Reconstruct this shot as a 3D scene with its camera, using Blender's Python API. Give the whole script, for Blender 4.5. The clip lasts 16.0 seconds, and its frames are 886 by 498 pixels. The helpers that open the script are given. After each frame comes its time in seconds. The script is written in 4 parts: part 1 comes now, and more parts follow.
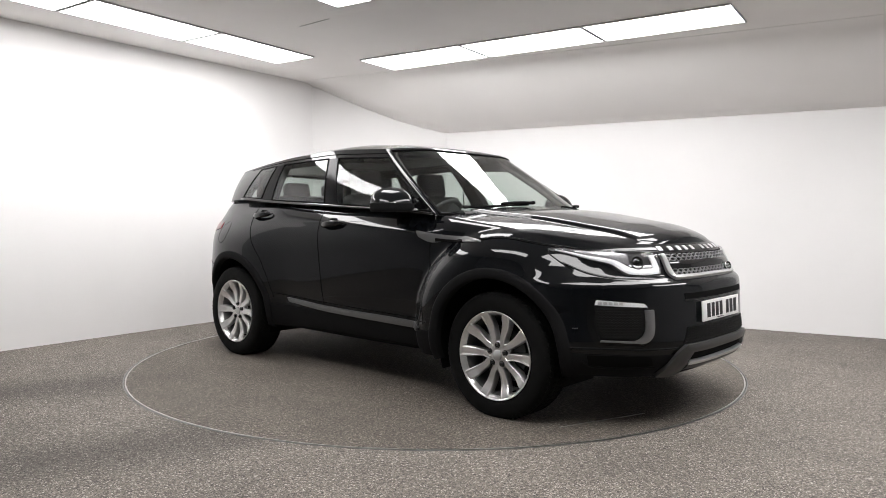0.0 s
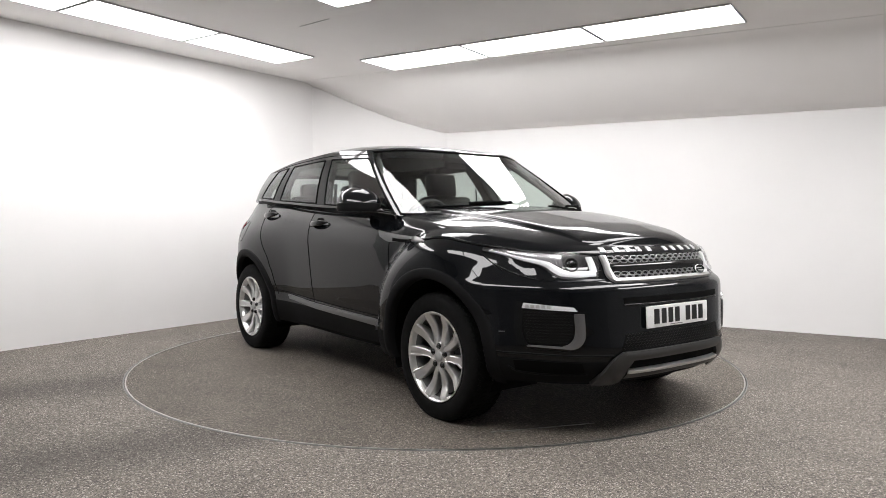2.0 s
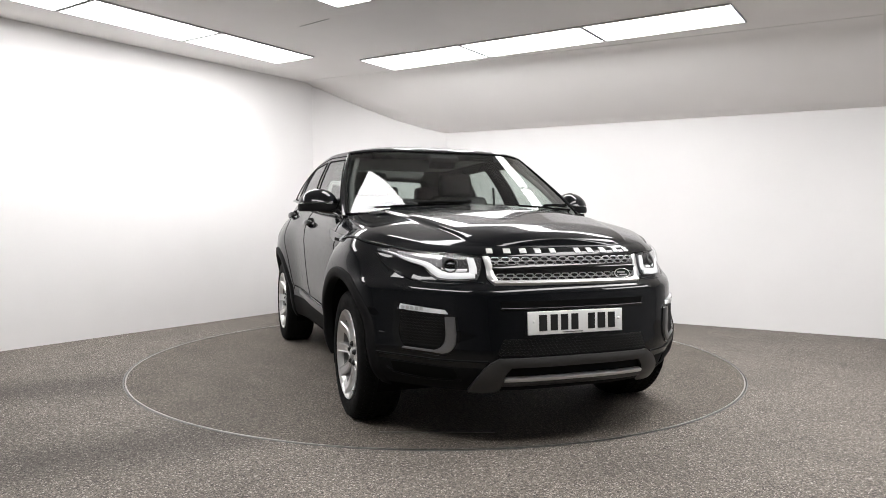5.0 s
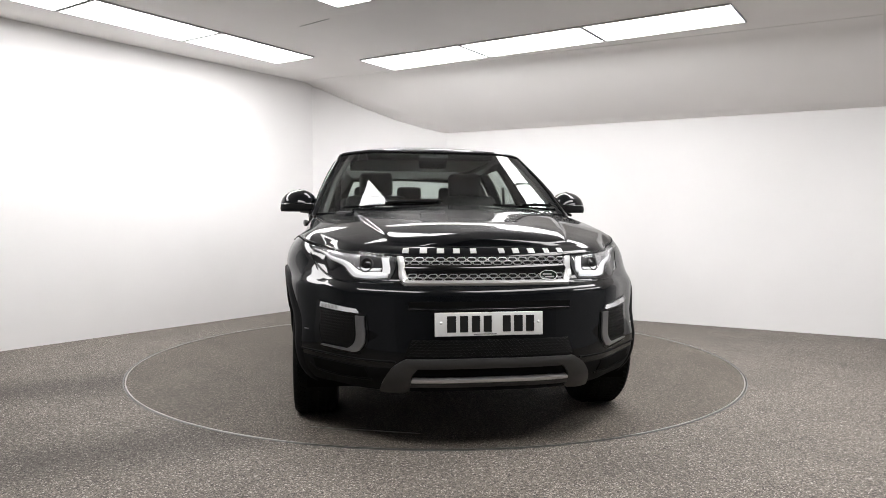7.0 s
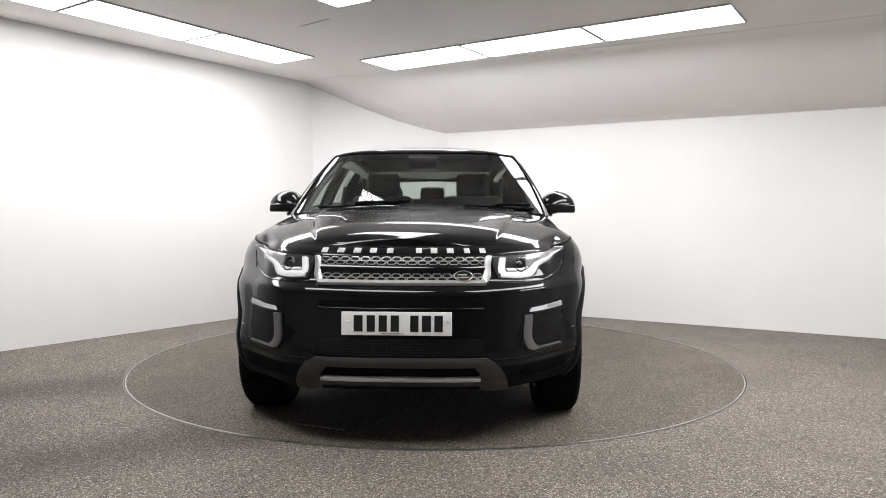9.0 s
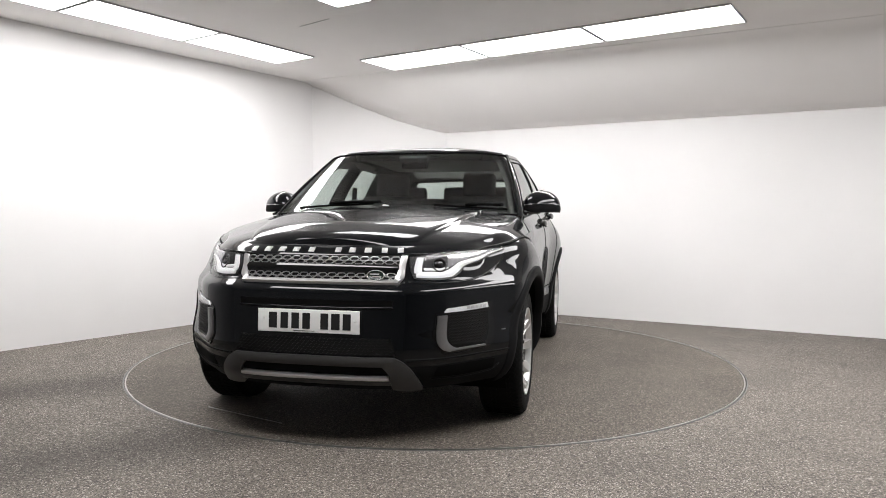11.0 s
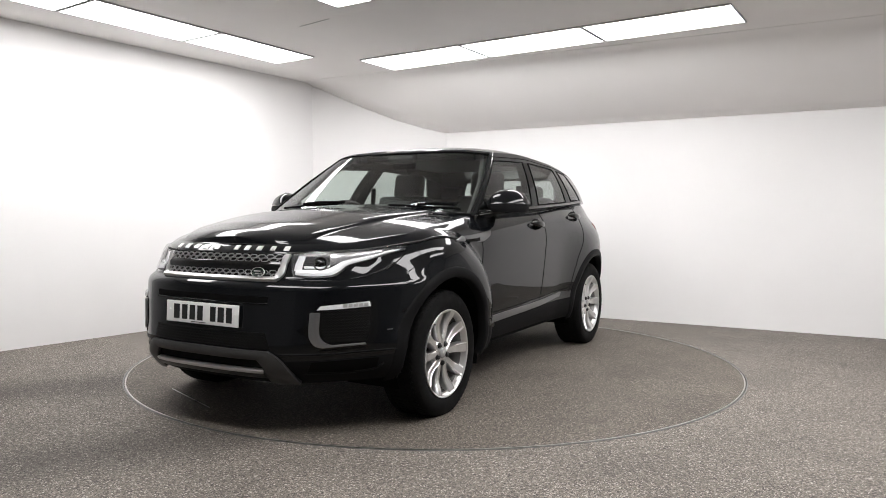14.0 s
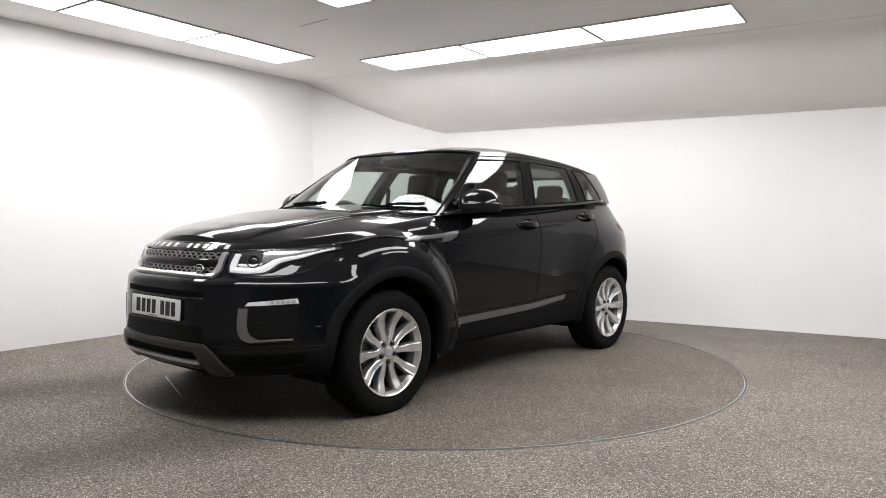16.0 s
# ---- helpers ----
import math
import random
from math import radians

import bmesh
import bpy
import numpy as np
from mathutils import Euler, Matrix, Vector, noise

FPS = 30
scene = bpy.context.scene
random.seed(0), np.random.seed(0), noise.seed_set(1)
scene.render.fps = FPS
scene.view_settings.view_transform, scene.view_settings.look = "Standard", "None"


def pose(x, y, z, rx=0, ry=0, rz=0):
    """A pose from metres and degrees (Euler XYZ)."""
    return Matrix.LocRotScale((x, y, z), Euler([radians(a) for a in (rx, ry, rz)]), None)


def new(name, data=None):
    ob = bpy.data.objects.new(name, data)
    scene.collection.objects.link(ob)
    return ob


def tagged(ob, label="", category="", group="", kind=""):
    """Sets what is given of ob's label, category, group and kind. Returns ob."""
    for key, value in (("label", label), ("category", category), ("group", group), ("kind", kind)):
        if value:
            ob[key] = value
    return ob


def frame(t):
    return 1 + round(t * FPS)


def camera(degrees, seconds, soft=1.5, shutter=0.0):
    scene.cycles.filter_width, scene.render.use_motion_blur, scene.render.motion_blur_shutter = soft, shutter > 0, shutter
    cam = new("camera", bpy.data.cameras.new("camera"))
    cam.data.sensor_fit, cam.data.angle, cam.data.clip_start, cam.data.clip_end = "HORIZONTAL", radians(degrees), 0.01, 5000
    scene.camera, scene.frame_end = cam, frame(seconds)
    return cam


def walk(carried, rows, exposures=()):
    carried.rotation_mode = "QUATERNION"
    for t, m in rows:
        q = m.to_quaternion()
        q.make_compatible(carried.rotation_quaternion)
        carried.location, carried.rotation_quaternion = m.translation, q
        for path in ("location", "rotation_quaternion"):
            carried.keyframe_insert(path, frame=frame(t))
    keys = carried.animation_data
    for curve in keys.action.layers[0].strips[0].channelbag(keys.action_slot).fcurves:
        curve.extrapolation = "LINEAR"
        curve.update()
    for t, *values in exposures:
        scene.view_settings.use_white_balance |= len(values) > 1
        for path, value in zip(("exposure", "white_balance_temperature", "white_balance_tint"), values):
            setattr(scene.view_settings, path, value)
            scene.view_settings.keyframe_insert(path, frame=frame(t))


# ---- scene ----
# The camera stands still on a tripod.
cam = camera(63.7, 16.0, soft=0.9)
EYE = Vector((0.0, -5.6448, 1.1179))
STAND = (Matrix.Translation(EYE) @ Matrix.Rotation(-0.00868, 4, "Z") @ Matrix.Rotation(radians(90) - 0.04517, 4, "X")
         @ Matrix.Rotation(0.0041, 4, "Z"))
walk(cam, [(0.0, STAND), (16.0, STAND)], exposures=[(0.0, 0.0), (16.0, 0.0)])

# ---- light: panels in the ceiling alone; a faint grey world beyond the room ----
world = bpy.data.worlds.new("world")
scene.world = world
world.use_nodes = True
world.node_tree.nodes["Background"].inputs["Color"].default_value = (0.5, 0.5, 0.5, 1)
world.node_tree.nodes["Background"].inputs["Strength"].default_value = 0.05
PANEL_POWER = 14.8


# ---- materials ----
def mat(name, color, rough=0.5, metal=0.0, coat=0.0, spec=0.5, grain=0.0, grain_scale=40.0, bump=0.0, bump_scale=200.0):
    m = bpy.data.materials.new(name)
    m.use_nodes = True
    nt = m.node_tree
    b = nt.nodes["Principled BSDF"]
    b.inputs["Base Color"].default_value = (*color, 1)
    b.inputs["Roughness"].default_value = rough
    b.inputs["Metallic"].default_value = metal
    b.inputs["Coat Weight"].default_value = coat
    b.inputs["Coat Roughness"].default_value = 0.03
    b.inputs["Specular IOR Level"].default_value = spec
    tc = nt.nodes.new("ShaderNodeTexCoord")
    if grain:
        n = nt.nodes.new("ShaderNodeTexNoise")
        n.inputs["Scale"].default_value = grain_scale
        n.inputs["Detail"].default_value = 6
        nt.links.new(tc.outputs["Object"], n.inputs["Vector"])
        r = nt.nodes.new("ShaderNodeMapRange")
        r.inputs["From Min"].default_value, r.inputs["From Max"].default_value = 0.3, 0.7
        r.inputs["To Min"].default_value, r.inputs["To Max"].default_value = 1 - grain, 1 + grain
        nt.links.new(n.outputs["Fac"], r.inputs["Value"])
        mx = nt.nodes.new("ShaderNodeVectorMath")
        mx.operation = "SCALE"
        mx.inputs[0].default_value = color
        nt.links.new(r.outputs["Result"], mx.inputs["Scale"])
        nt.links.new(mx.outputs["Vector"], b.inputs["Base Color"])
        rr = nt.nodes.new("ShaderNodeMapRange")
        rr.inputs["To Min"].default_value, rr.inputs["To Max"].default_value = rough * (1 - grain), min(1, rough * (1 + grain))
        nt.links.new(n.outputs["Fac"], rr.inputs["Value"])
        nt.links.new(rr.outputs["Result"], b.inputs["Roughness"])
    if bump:
        n = nt.nodes.new("ShaderNodeTexNoise")
        n.inputs["Scale"].default_value = bump_scale
        n.inputs["Detail"].default_value = 4
        nt.links.new(tc.outputs["Object"], n.inputs["Vector"])
        bp = nt.nodes.new("ShaderNodeBump")
        bp.inputs["Strength"].default_value = bump
        bp.inputs["Distance"].default_value = 0.002
        nt.links.new(n.outputs["Fac"], bp.inputs["Height"])
        nt.links.new(bp.outputs["Normal"], b.inputs["Normal"])
    return m


def glass_mat(name, tint, ior=1.5, rough=0.0):
    m = bpy.data.materials.new(name)
    m.use_nodes = True
    nt = m.node_tree
    nt.nodes.clear()
    out = nt.nodes.new("ShaderNodeOutputMaterial")
    mix = nt.nodes.new("ShaderNodeMixShader")
    tr = nt.nodes.new("ShaderNodeBsdfTransparent")
    tr.inputs["Color"].default_value = (*tint, 1)
    gl = nt.nodes.new("ShaderNodeBsdfGlossy")
    gl.inputs["Roughness"].default_value = rough
    fr = nt.nodes.new("ShaderNodeLayerWeight")
    fr.inputs["Blend"].default_value = 0.5
    pw = nt.nodes.new("ShaderNodeMath")
    pw.operation = "POWER"
    pw.inputs[1].default_value = 5.0
    sp = nt.nodes.new("ShaderNodeMapRange")
    f0 = 1.9 * ((ior - 1) / (ior + 1)) ** 2
    sp.inputs["To Min"].default_value, sp.inputs["To Max"].default_value = f0, 1.0
    nt.links.new(fr.outputs["Facing"], pw.inputs[0])
    nt.links.new(pw.outputs["Value"], sp.inputs["Value"])
    nt.links.new(sp.outputs["Result"], mix.inputs["Fac"])
    nt.links.new(tr.outputs["BSDF"], mix.inputs[1])
    nt.links.new(gl.outputs["BSDF"], mix.inputs[2])
    nt.links.new(mix.outputs["Shader"], out.inputs["Surface"])
    return m


def tyre_tracks(nt, tc, noise):
    """Two dirty bands, a car's track apart, where cars drive on to the turntable: 1 on clean floor, less on the dirt."""
    def dot(v):
        d = nt.nodes.new("ShaderNodeVectorMath")
        d.operation = "DOT_PRODUCT"
        d.inputs[1].default_value = v
        nt.links.new(tc.outputs["Object"], d.inputs[0])
        return d.outputs["Value"]

    def math_node(op, a, b):
        m = nt.nodes.new("ShaderNodeMath")
        m.operation = op
        for k, x in enumerate((a, b)):
            if isinstance(x, (int, float)):
                m.inputs[k].default_value = x
            else:
                nt.links.new(x, m.inputs[k])
        return m.outputs["Value"]

    def ramp(x, a, b):
        r = nt.nodes.new("ShaderNodeMapRange")
        r.interpolation_type = "SMOOTHSTEP"
        r.inputs["From Min"].default_value, r.inputs["From Max"].default_value = a, b
        nt.links.new(x, r.inputs["Value"])
        return r.outputs["Result"]

    across, lengthwise = dot((-0.53, 0.85, 0.0)), dot((0.85, 0.53, 0.0))
    bands = []
    for middle in (0.44, -1.12):
        off = math_node("ABSOLUTE", math_node("SUBTRACT", across, middle), 0.0)
        bands.append(math_node("SUBTRACT", 1.0, ramp(off, 0.0, 0.50)))
    dirt = math_node("MULTIPLY", math_node("MAXIMUM", bands[0], bands[1]), math_node("SUBTRACT", 1.0, ramp(lengthwise, -1.2, -0.2)))
    dirt = math_node("MULTIPLY", dirt, math_node("ADD", math_node("MULTIPLY", noise, 0.5), 0.15))
    return math_node("SUBTRACT", 1.0, dirt)


def floor_mat(name, base, seed, tracks=False):
    """Grey resin-bound carpet: light, dark and brownish flecks a few millimetres wide over broad soft stains."""
    m = bpy.data.materials.new(name)
    m.use_nodes = True
    nt = m.node_tree
    b = nt.nodes["Principled BSDF"]
    b.inputs["Roughness"].default_value = 0.75
    b.inputs["Specular IOR Level"].default_value = 0.3
    tc = nt.nodes.new("ShaderNodeTexCoord")
    mp = nt.nodes.new("ShaderNodeMapping")
    mp.inputs["Location"].default_value = (seed, seed * 2, 0)
    nt.links.new(tc.outputs["Object"], mp.inputs["Vector"])
    vo = nt.nodes.new("ShaderNodeTexVoronoi")
    vo.inputs["Scale"].default_value = 205
    nt.links.new(mp.outputs["Vector"], vo.inputs["Vector"])
    ramp = nt.nodes.new("ShaderNodeValToRGB")
    cr = ramp.color_ramp
    cr.interpolation = "LINEAR"
    stops = [(0.0, 0.22, (0.96, 0.95, 0.98)), (0.3, 0.75, (1.07, 1.0, 0.90)), (0.6, 0.98, (1.06, 1.0, 0.91)), (0.86, 1.30, (1.03, 1, 0.94)), (1.0, 3.2, (1, 1, 0.97))]
    for k, (p, v, c) in enumerate(stops):
        e = cr.elements[k] if k < 2 else cr.elements.new(p)
        e.position = p
        e.color = (base[0] * v * c[0], base[1] * v * c[1], base[2] * v * c[2], 1)
    sep = nt.nodes.new("ShaderNodeSeparateColor")
    nt.links.new(vo.outputs["Color"], sep.inputs["Color"])
    nt.links.new(sep.outputs["Red"], ramp.inputs["Fac"])
    n = nt.nodes.new("ShaderNodeTexNoise")
    n.inputs["Scale"].default_value = 1.5
    n.inputs["Detail"].default_value = 8
    n.inputs["Roughness"].default_value = 0.65
    nt.links.new(mp.outputs["Vector"], n.inputs["Vector"])
    r = nt.nodes.new("ShaderNodeMapRange")
    r.inputs["From Min"].default_value, r.inputs["From Max"].default_value = 0.3, 0.7
    r.inputs["To Min"].default_value, r.inputs["To Max"].default_value = 0.80, 1.20
    nt.links.new(n.outputs["Fac"], r.inputs["Value"])
    clump = nt.nodes.new("ShaderNodeTexNoise")
    clump.inputs["Scale"].default_value = 62
    clump.inputs["Detail"].default_value = 3
    nt.links.new(mp.outputs["Vector"], clump.inputs["Vector"])
    cm = nt.nodes.new("ShaderNodeMapRange")
    cm.inputs["From Min"].default_value, cm.inputs["From Max"].default_value = 0.3, 0.7
    cm.inputs["To Min"].default_value, cm.inputs["To Max"].default_value = 0.62, 1.38
    nt.links.new(clump.outputs["Fac"], cm.inputs["Value"])
    tone = nt.nodes.new("ShaderNodeMath")
    tone.operation = "MULTIPLY"
    nt.links.new(r.outputs["Result"], tone.inputs[0])
    nt.links.new(cm.outputs["Result"], tone.inputs[1])
    sc = nt.nodes.new("ShaderNodeVectorMath")
    sc.operation = "SCALE"
    nt.links.new(ramp.outputs["Color"], sc.inputs[0])
    shade = tone.outputs["Value"]
    if tracks:
        worn = nt.nodes.new("ShaderNodeMath")
        worn.operation = "MULTIPLY"
        nt.links.new(shade, worn.inputs[0])
        nt.links.new(tyre_tracks(nt, tc, n.outputs["Fac"]), worn.inputs[1])
        shade = worn.outputs["Value"]
    nt.links.new(shade, sc.inputs["Scale"])
    nt.links.new(sc.outputs["Vector"], b.inputs["Base Color"])
    bp = nt.nodes.new("ShaderNodeBump")
    bp.inputs["Strength"].default_value = 0.5
    bp.inputs["Distance"].default_value = 0.003
    nt.links.new(sep.outputs["Green"], bp.inputs["Height"])
    nt.links.new(bp.outputs["Normal"], b.inputs["Normal"])
    return m


def emit_mat(name, color, power):
    m = bpy.data.materials.new(name)
    m.use_nodes = True
    nt = m.node_tree
    nt.nodes.clear()
    out = nt.nodes.new("ShaderNodeOutputMaterial")
    e = nt.nodes.new("ShaderNodeEmission")
    e.inputs["Color"].default_value = (*color, 1)
    e.inputs["Strength"].default_value = power
    nt.links.new(e.outputs["Emission"], out.inputs["Surface"])
    return m


WALL = mat("white wall paint", (0.82, 0.811, 0.808), 0.75, grain=0.02, grain_scale=1.3, bump=0.08, bump_scale=90)
REARWALL = mat("rear wall dimmed in colour", (0.29, 0.29, 0.295), 0.8, grain=0.05, grain_scale=1.5)
DARKWALL = mat("rear wall darkened in colour", (0.19, 0.19, 0.195), 0.8, grain=0.08, grain_scale=1.5)
CEIL = mat("off-white ceiling paint", (0.935, 0.915, 0.90), 0.8, grain=0.025, grain_scale=1.1, bump=0.06, bump_scale=60)
FLOOR = floor_mat("flecked grey floor covering", (0.150, 0.1395, 0.131), 0, True)
DISC = floor_mat("flecked grey turntable covering", (0.112, 0.102, 0.0925), 3.7)
GLOW = emit_mat("lit panel diffuser", (1.0, 0.982, 0.982), PANEL_POWER)
ALU = mat("brushed aluminium edge", (0.55, 0.54, 0.52), 0.4, 1.0, grain=0.1, grain_scale=30)
EDGE = mat("worn dark metal edge", (0.17, 0.17, 0.166), 0.5, 0.6, grain=0.2, grain_scale=30)
GAPLINE = mat("grey joint filler", (0.25, 0.245, 0.24), 0.8)
FRAME = mat("white powder-coated frame", (0.5, 0.5, 0.5), 0.5)
PAINT = mat("gloss black car paint", (0.0030, 0.0036, 0.0046), 0.3, coat=0.74, spec=0.02)
GLOSSBLACK = mat("piano black trim", (0.004, 0.004, 0.004), 0.06)
CLAD = mat("satin dark grey cladding", (0.011, 0.011, 0.0115), 0.5, spec=0.03, grain=0.1, grain_scale=200, bump=0.15, bump_scale=900)
PILLAR = mat("satin black pillar trim", (0.004, 0.004, 0.0045), 0.15, spec=0.10)
GAP = mat("black seal", (0.002, 0.002, 0.002), 0.8, spec=0.1)
RUBBER = mat("tyre rubber", (0.004, 0.004, 0.004), 0.8, spec=0.15, grain=0.25, grain_scale=30, bump=0.2, bump_scale=400)
ALLOY = mat("silver painted alloy", (0.74, 0.735, 0.73), 0.3, 0.9, coat=0.3, grain=0.03, grain_scale=60)
LIP = mat("silver wheel lip", (0.72, 0.72, 0.715), 0.28, 0.85, grain=0.05, grain_scale=60)
BARREL = mat("silver wheel barrel, darkened for shade between spokes", (0.20, 0.20, 0.198), 0.4, 0.8, grain=0.1, grain_scale=50)
DARKMETAL = mat("dark brake metal", (0.06, 0.06, 0.06), 0.45, 0.8, grain=0.2, grain_scale=40)
SATIN = mat("satin silver grey trim", (0.30, 0.30, 0.305), 0.28, 0.85, grain=0.05, grain_scale=80)
TRIM = mat("satin grey door trim", (0.19, 0.19, 0.193), 0.3, 0.8, grain=0.05, grain_scale=80)
SILVER = mat("bright satin silver", (0.66, 0.66, 0.66), 0.3, 0.8)
MARK = mat("silver lettering paint", (0.60, 0.60, 0.60), 0.3, 0.3)
SKID = mat("satin dark silver skid paint", (0.052, 0.051, 0.050), 0.4, 0.4, grain=0.05, grain_scale=80)
CAPGREY = mat("light grey cap plastic", (0.45, 0.45, 0.45), 0.35, 0.3)
CHROME = mat("chrome", (0.8, 0.8, 0.8), 0.08, 1.0)
GLASS = glass_mat("green-tinted window glass", (0.76, 0.82, 0.79))
DARKGLASS = glass_mat("privacy-tinted glass", (0.60, 0.65, 0.625))
LENS = glass_mat("clear lamp lens", (0.97, 0.97, 0.98), 1.3)
REFLECTOR = mat("bright lamp reflector", (0.62, 0.62, 0.63), 0.22, 0.7)
GUIDE = mat("white light guide", (0.92, 0.93, 0.94), 0.2, coat=0.5)
LAMPBLACK = mat("lamp housing black", (0.012, 0.012, 0.013), 0.35)
MESHBLACK = mat("black grille mesh plastic", (0.004, 0.004, 0.004), 0.4, spec=0.25)
GREYMESH = mat("grey grille mesh", (0.36, 0.36, 0.365), 0.35, 0.5)
REDLENS = mat("red tail lamp lens", (0.18, 0.008, 0.01), 0.08)
PLATEWHITE = mat("reflective white plate", (0.86, 0.86, 0.85), 0.35)
INK = mat("black plate ink", (0.01, 0.01, 0.01), 0.4)
BADGE = mat("dark green badge enamel", (0.02, 0.03, 0.025), 0.2)
CABIN = mat("dark cabin plastic", (0.012, 0.012, 0.013), 0.6, grain=0.1, grain_scale=300)
SEATFAB = mat("black perforated leather", (0.011, 0.011, 0.0115), 0.5, grain=0.2, grain_scale=60)
LIGHTTRIM = mat("dark grey cabin lining", (0.05, 0.05, 0.048), 0.8)


# ---- mesh helpers ----
def raw(name, verts, faces, material, smooth=True):
    me = bpy.data.meshes.new(name)
    me.from_pydata([tuple(map(float, v)) for v in verts], [], faces)
    me.materials.append(material)
    me.polygons.foreach_set("use_smooth", [smooth] * len(me.polygons))
    me.update()
    return me


def piece(name, verts, faces, material, parent=None, label="", smooth=True):
    ob = new(name, raw(name, verts, faces, material, smooth))
    if parent:
        ob.parent = parent
    if label:
        tagged(ob, label)
    return ob


def part(name, bm, material, parent, label="", smooth=True):
    me = bpy.data.meshes.new(name)
    bm.to_mesh(me)
    bm.free()
    me.materials.append(material)
    me.polygons.foreach_set("use_smooth", [smooth] * len(me.polygons))
    ob = new(name, me)
    ob.parent = parent
    if label:
        tagged(ob, label)
    return ob


def thing(name, label, category, m=None, group=""):
    ob = new(name)
    ob.empty_display_size = 0.2
    tagged(ob, label, category, group)
    if m is not None:
        ob.matrix_basis = m
    return ob


def box_bm(sx, sy, sz, centre=(0, 0, 0), bevel=0.0, turn=None, bm=None):
    bm2 = bmesh.new()
    bmesh.ops.create_cube(bm2, size=1)
    for v in bm2.verts:
        v.co = Vector((v.co.x * sx, v.co.y * sy, v.co.z * sz))
    if bevel:
        bmesh.ops.bevel(bm2, geom=list(bm2.edges), offset=bevel, segments=3, affect="EDGES", profile=0.6)
    m = Matrix.Translation(centre) @ (turn if turn is not None else Matrix())
    bmesh.ops.transform(bm2, matrix=m, verts=bm2.verts)
    if bm is None:
        return bm2
    me = bpy.data.meshes.new("tmp")
    bm2.to_mesh(me)
    bm2.free()
    bm.from_mesh(me)
    bpy.data.meshes.remove(me)
    return bm


def prism(name, poly, z0, z1, material, kind="structure"):
    n = len(poly)
    verts = [(x, y, z0) for x, y in poly] + [(x, y, z1) for x, y in poly]
    faces = [tuple(range(n))[::-1], tuple(range(n, 2 * n))] + [(k, (k + 1) % n, n + (k + 1) % n, n + k) for k in range(n)]
    ob = piece(name, verts, faces, material, smooth=False)
    tagged(ob, kind=kind)
    return ob


def lathe(prof, n=48, bm=None, closed=False):
    """A body of revolution about the y axis from (radius, y) pairs."""
    verts, faces = [], []
    m = len(prof)
    for k in range(n):
        a = 2 * math.pi * k / n
        verts += [(r * math.cos(a), y, r * math.sin(a)) for r, y in prof]
    for k in range(n):
        for j in range(m if closed else m - 1):
            a, b = k * m + j, k * m + (j + 1) % m
            c, d = ((k + 1) % n) * m + (j + 1) % m, ((k + 1) % n) * m + j
            faces.append((a, b, c, d))
    return verts, faces


def curve_at(x, xs, ys):
    """Smooth monotone interpolation through a few knots."""
    xs, ys = np.asarray(xs, float), np.asarray(ys, float)
    if xs[0] > xs[-1]:
        xs, ys = xs[::-1], ys[::-1]
    h, d = np.diff(xs), np.diff(ys) / np.diff(xs)
    m = np.zeros_like(ys)
    m[0], m[-1] = d[0], d[-1]
    for k in range(1, len(xs) - 1):
        if d[k - 1] * d[k] > 0:
            w1, w2 = 2 * h[k] + h[k - 1], h[k] + 2 * h[k - 1]
            m[k] = (w1 + w2) / (w1 / d[k - 1] + w2 / d[k])
    x = np.clip(x, xs[0], xs[-1])
    k = np.clip(np.searchsorted(xs, x) - 1, 0, len(xs) - 2)
    t = (x - xs[k]) / h[k]
    return ((2 * t**3 - 3 * t**2 + 1) * ys[k] + (t**3 - 2 * t**2 + t) * h[k] * m[k]
            + (-2 * t**3 + 3 * t**2) * ys[k + 1] + (t**3 - t**2) * h[k] * m[k + 1])


def step(a, b, x):
    t = np.clip((x - a) / (b - a), 0, 1)
    return t * t * (3 - 2 * t)


# ---- the room ----
CA, CB = Vector((-1.51, 3.06)), Vector((0.113, 3.223))
DL, DR = Vector((-0.5836, -0.8120)), Vector((0.8687, -0.4954))
CC, CD, CE = CB + DR * 7.2, CA + DL * 7.6, Vector((0.8, -7.9))
HIGH, LOW = 2.718, 2.155


def wall(name, a, b, top, material, thick=0.12):
    d = (b - a).normalized()
    n = Vector((d.y, -d.x))
    if n.dot(Vector((0, -1)) - (a + b) / 2) > 0:
        n = -n
    ob = prism(name, [tuple(a), tuple(b), tuple(b + n * thick), tuple(a + n * thick)], 0, top, material)
    return ob


W1, W2 = CA + DL * 3.75, CB + DR * 4.75
# Unseen wall ends; dimmer light is put into their grey for door reflections.
SIDEWALL = mat("side wall dimmed in colour", (0.42, 0.42, 0.425), 0.8, grain=0.05, grain_scale=1.5)
tagged(wall("wall_left_end", CD, W1, HIGH + 0.1, SIDEWALL), "unseen wall beside the camera, grey to dim reflections")
tagged(wall("wall_right_end", W2, CC, LOW + 0.05, SIDEWALL), "unseen wall beside the camera, grey to dim reflections")
tagged(wall("wall_left", W1, CA, HIGH + 0.1, WALL), "plain white painted studio wall, softly lit")
tagged(wall("wall_middle", CA, CB, HIGH + 0.1, WALL), "short plain white painted wall across the corner")
tagged(wall("wall_right", CB, W2, LOW + 0.05, WALL), "plain white painted wall under a sloping ceiling")
E1, E2 = CE + (CC - CE) * 0.42, CE + (CD - CE) * 0.40
# Unseen rear walls, their grey set to dim what the paintwork reflects.
tagged(wall("wall_rear_right", CC, E1, HIGH + 0.1, REARWALL), "unseen wall behind the camera, grey to dim reflections")
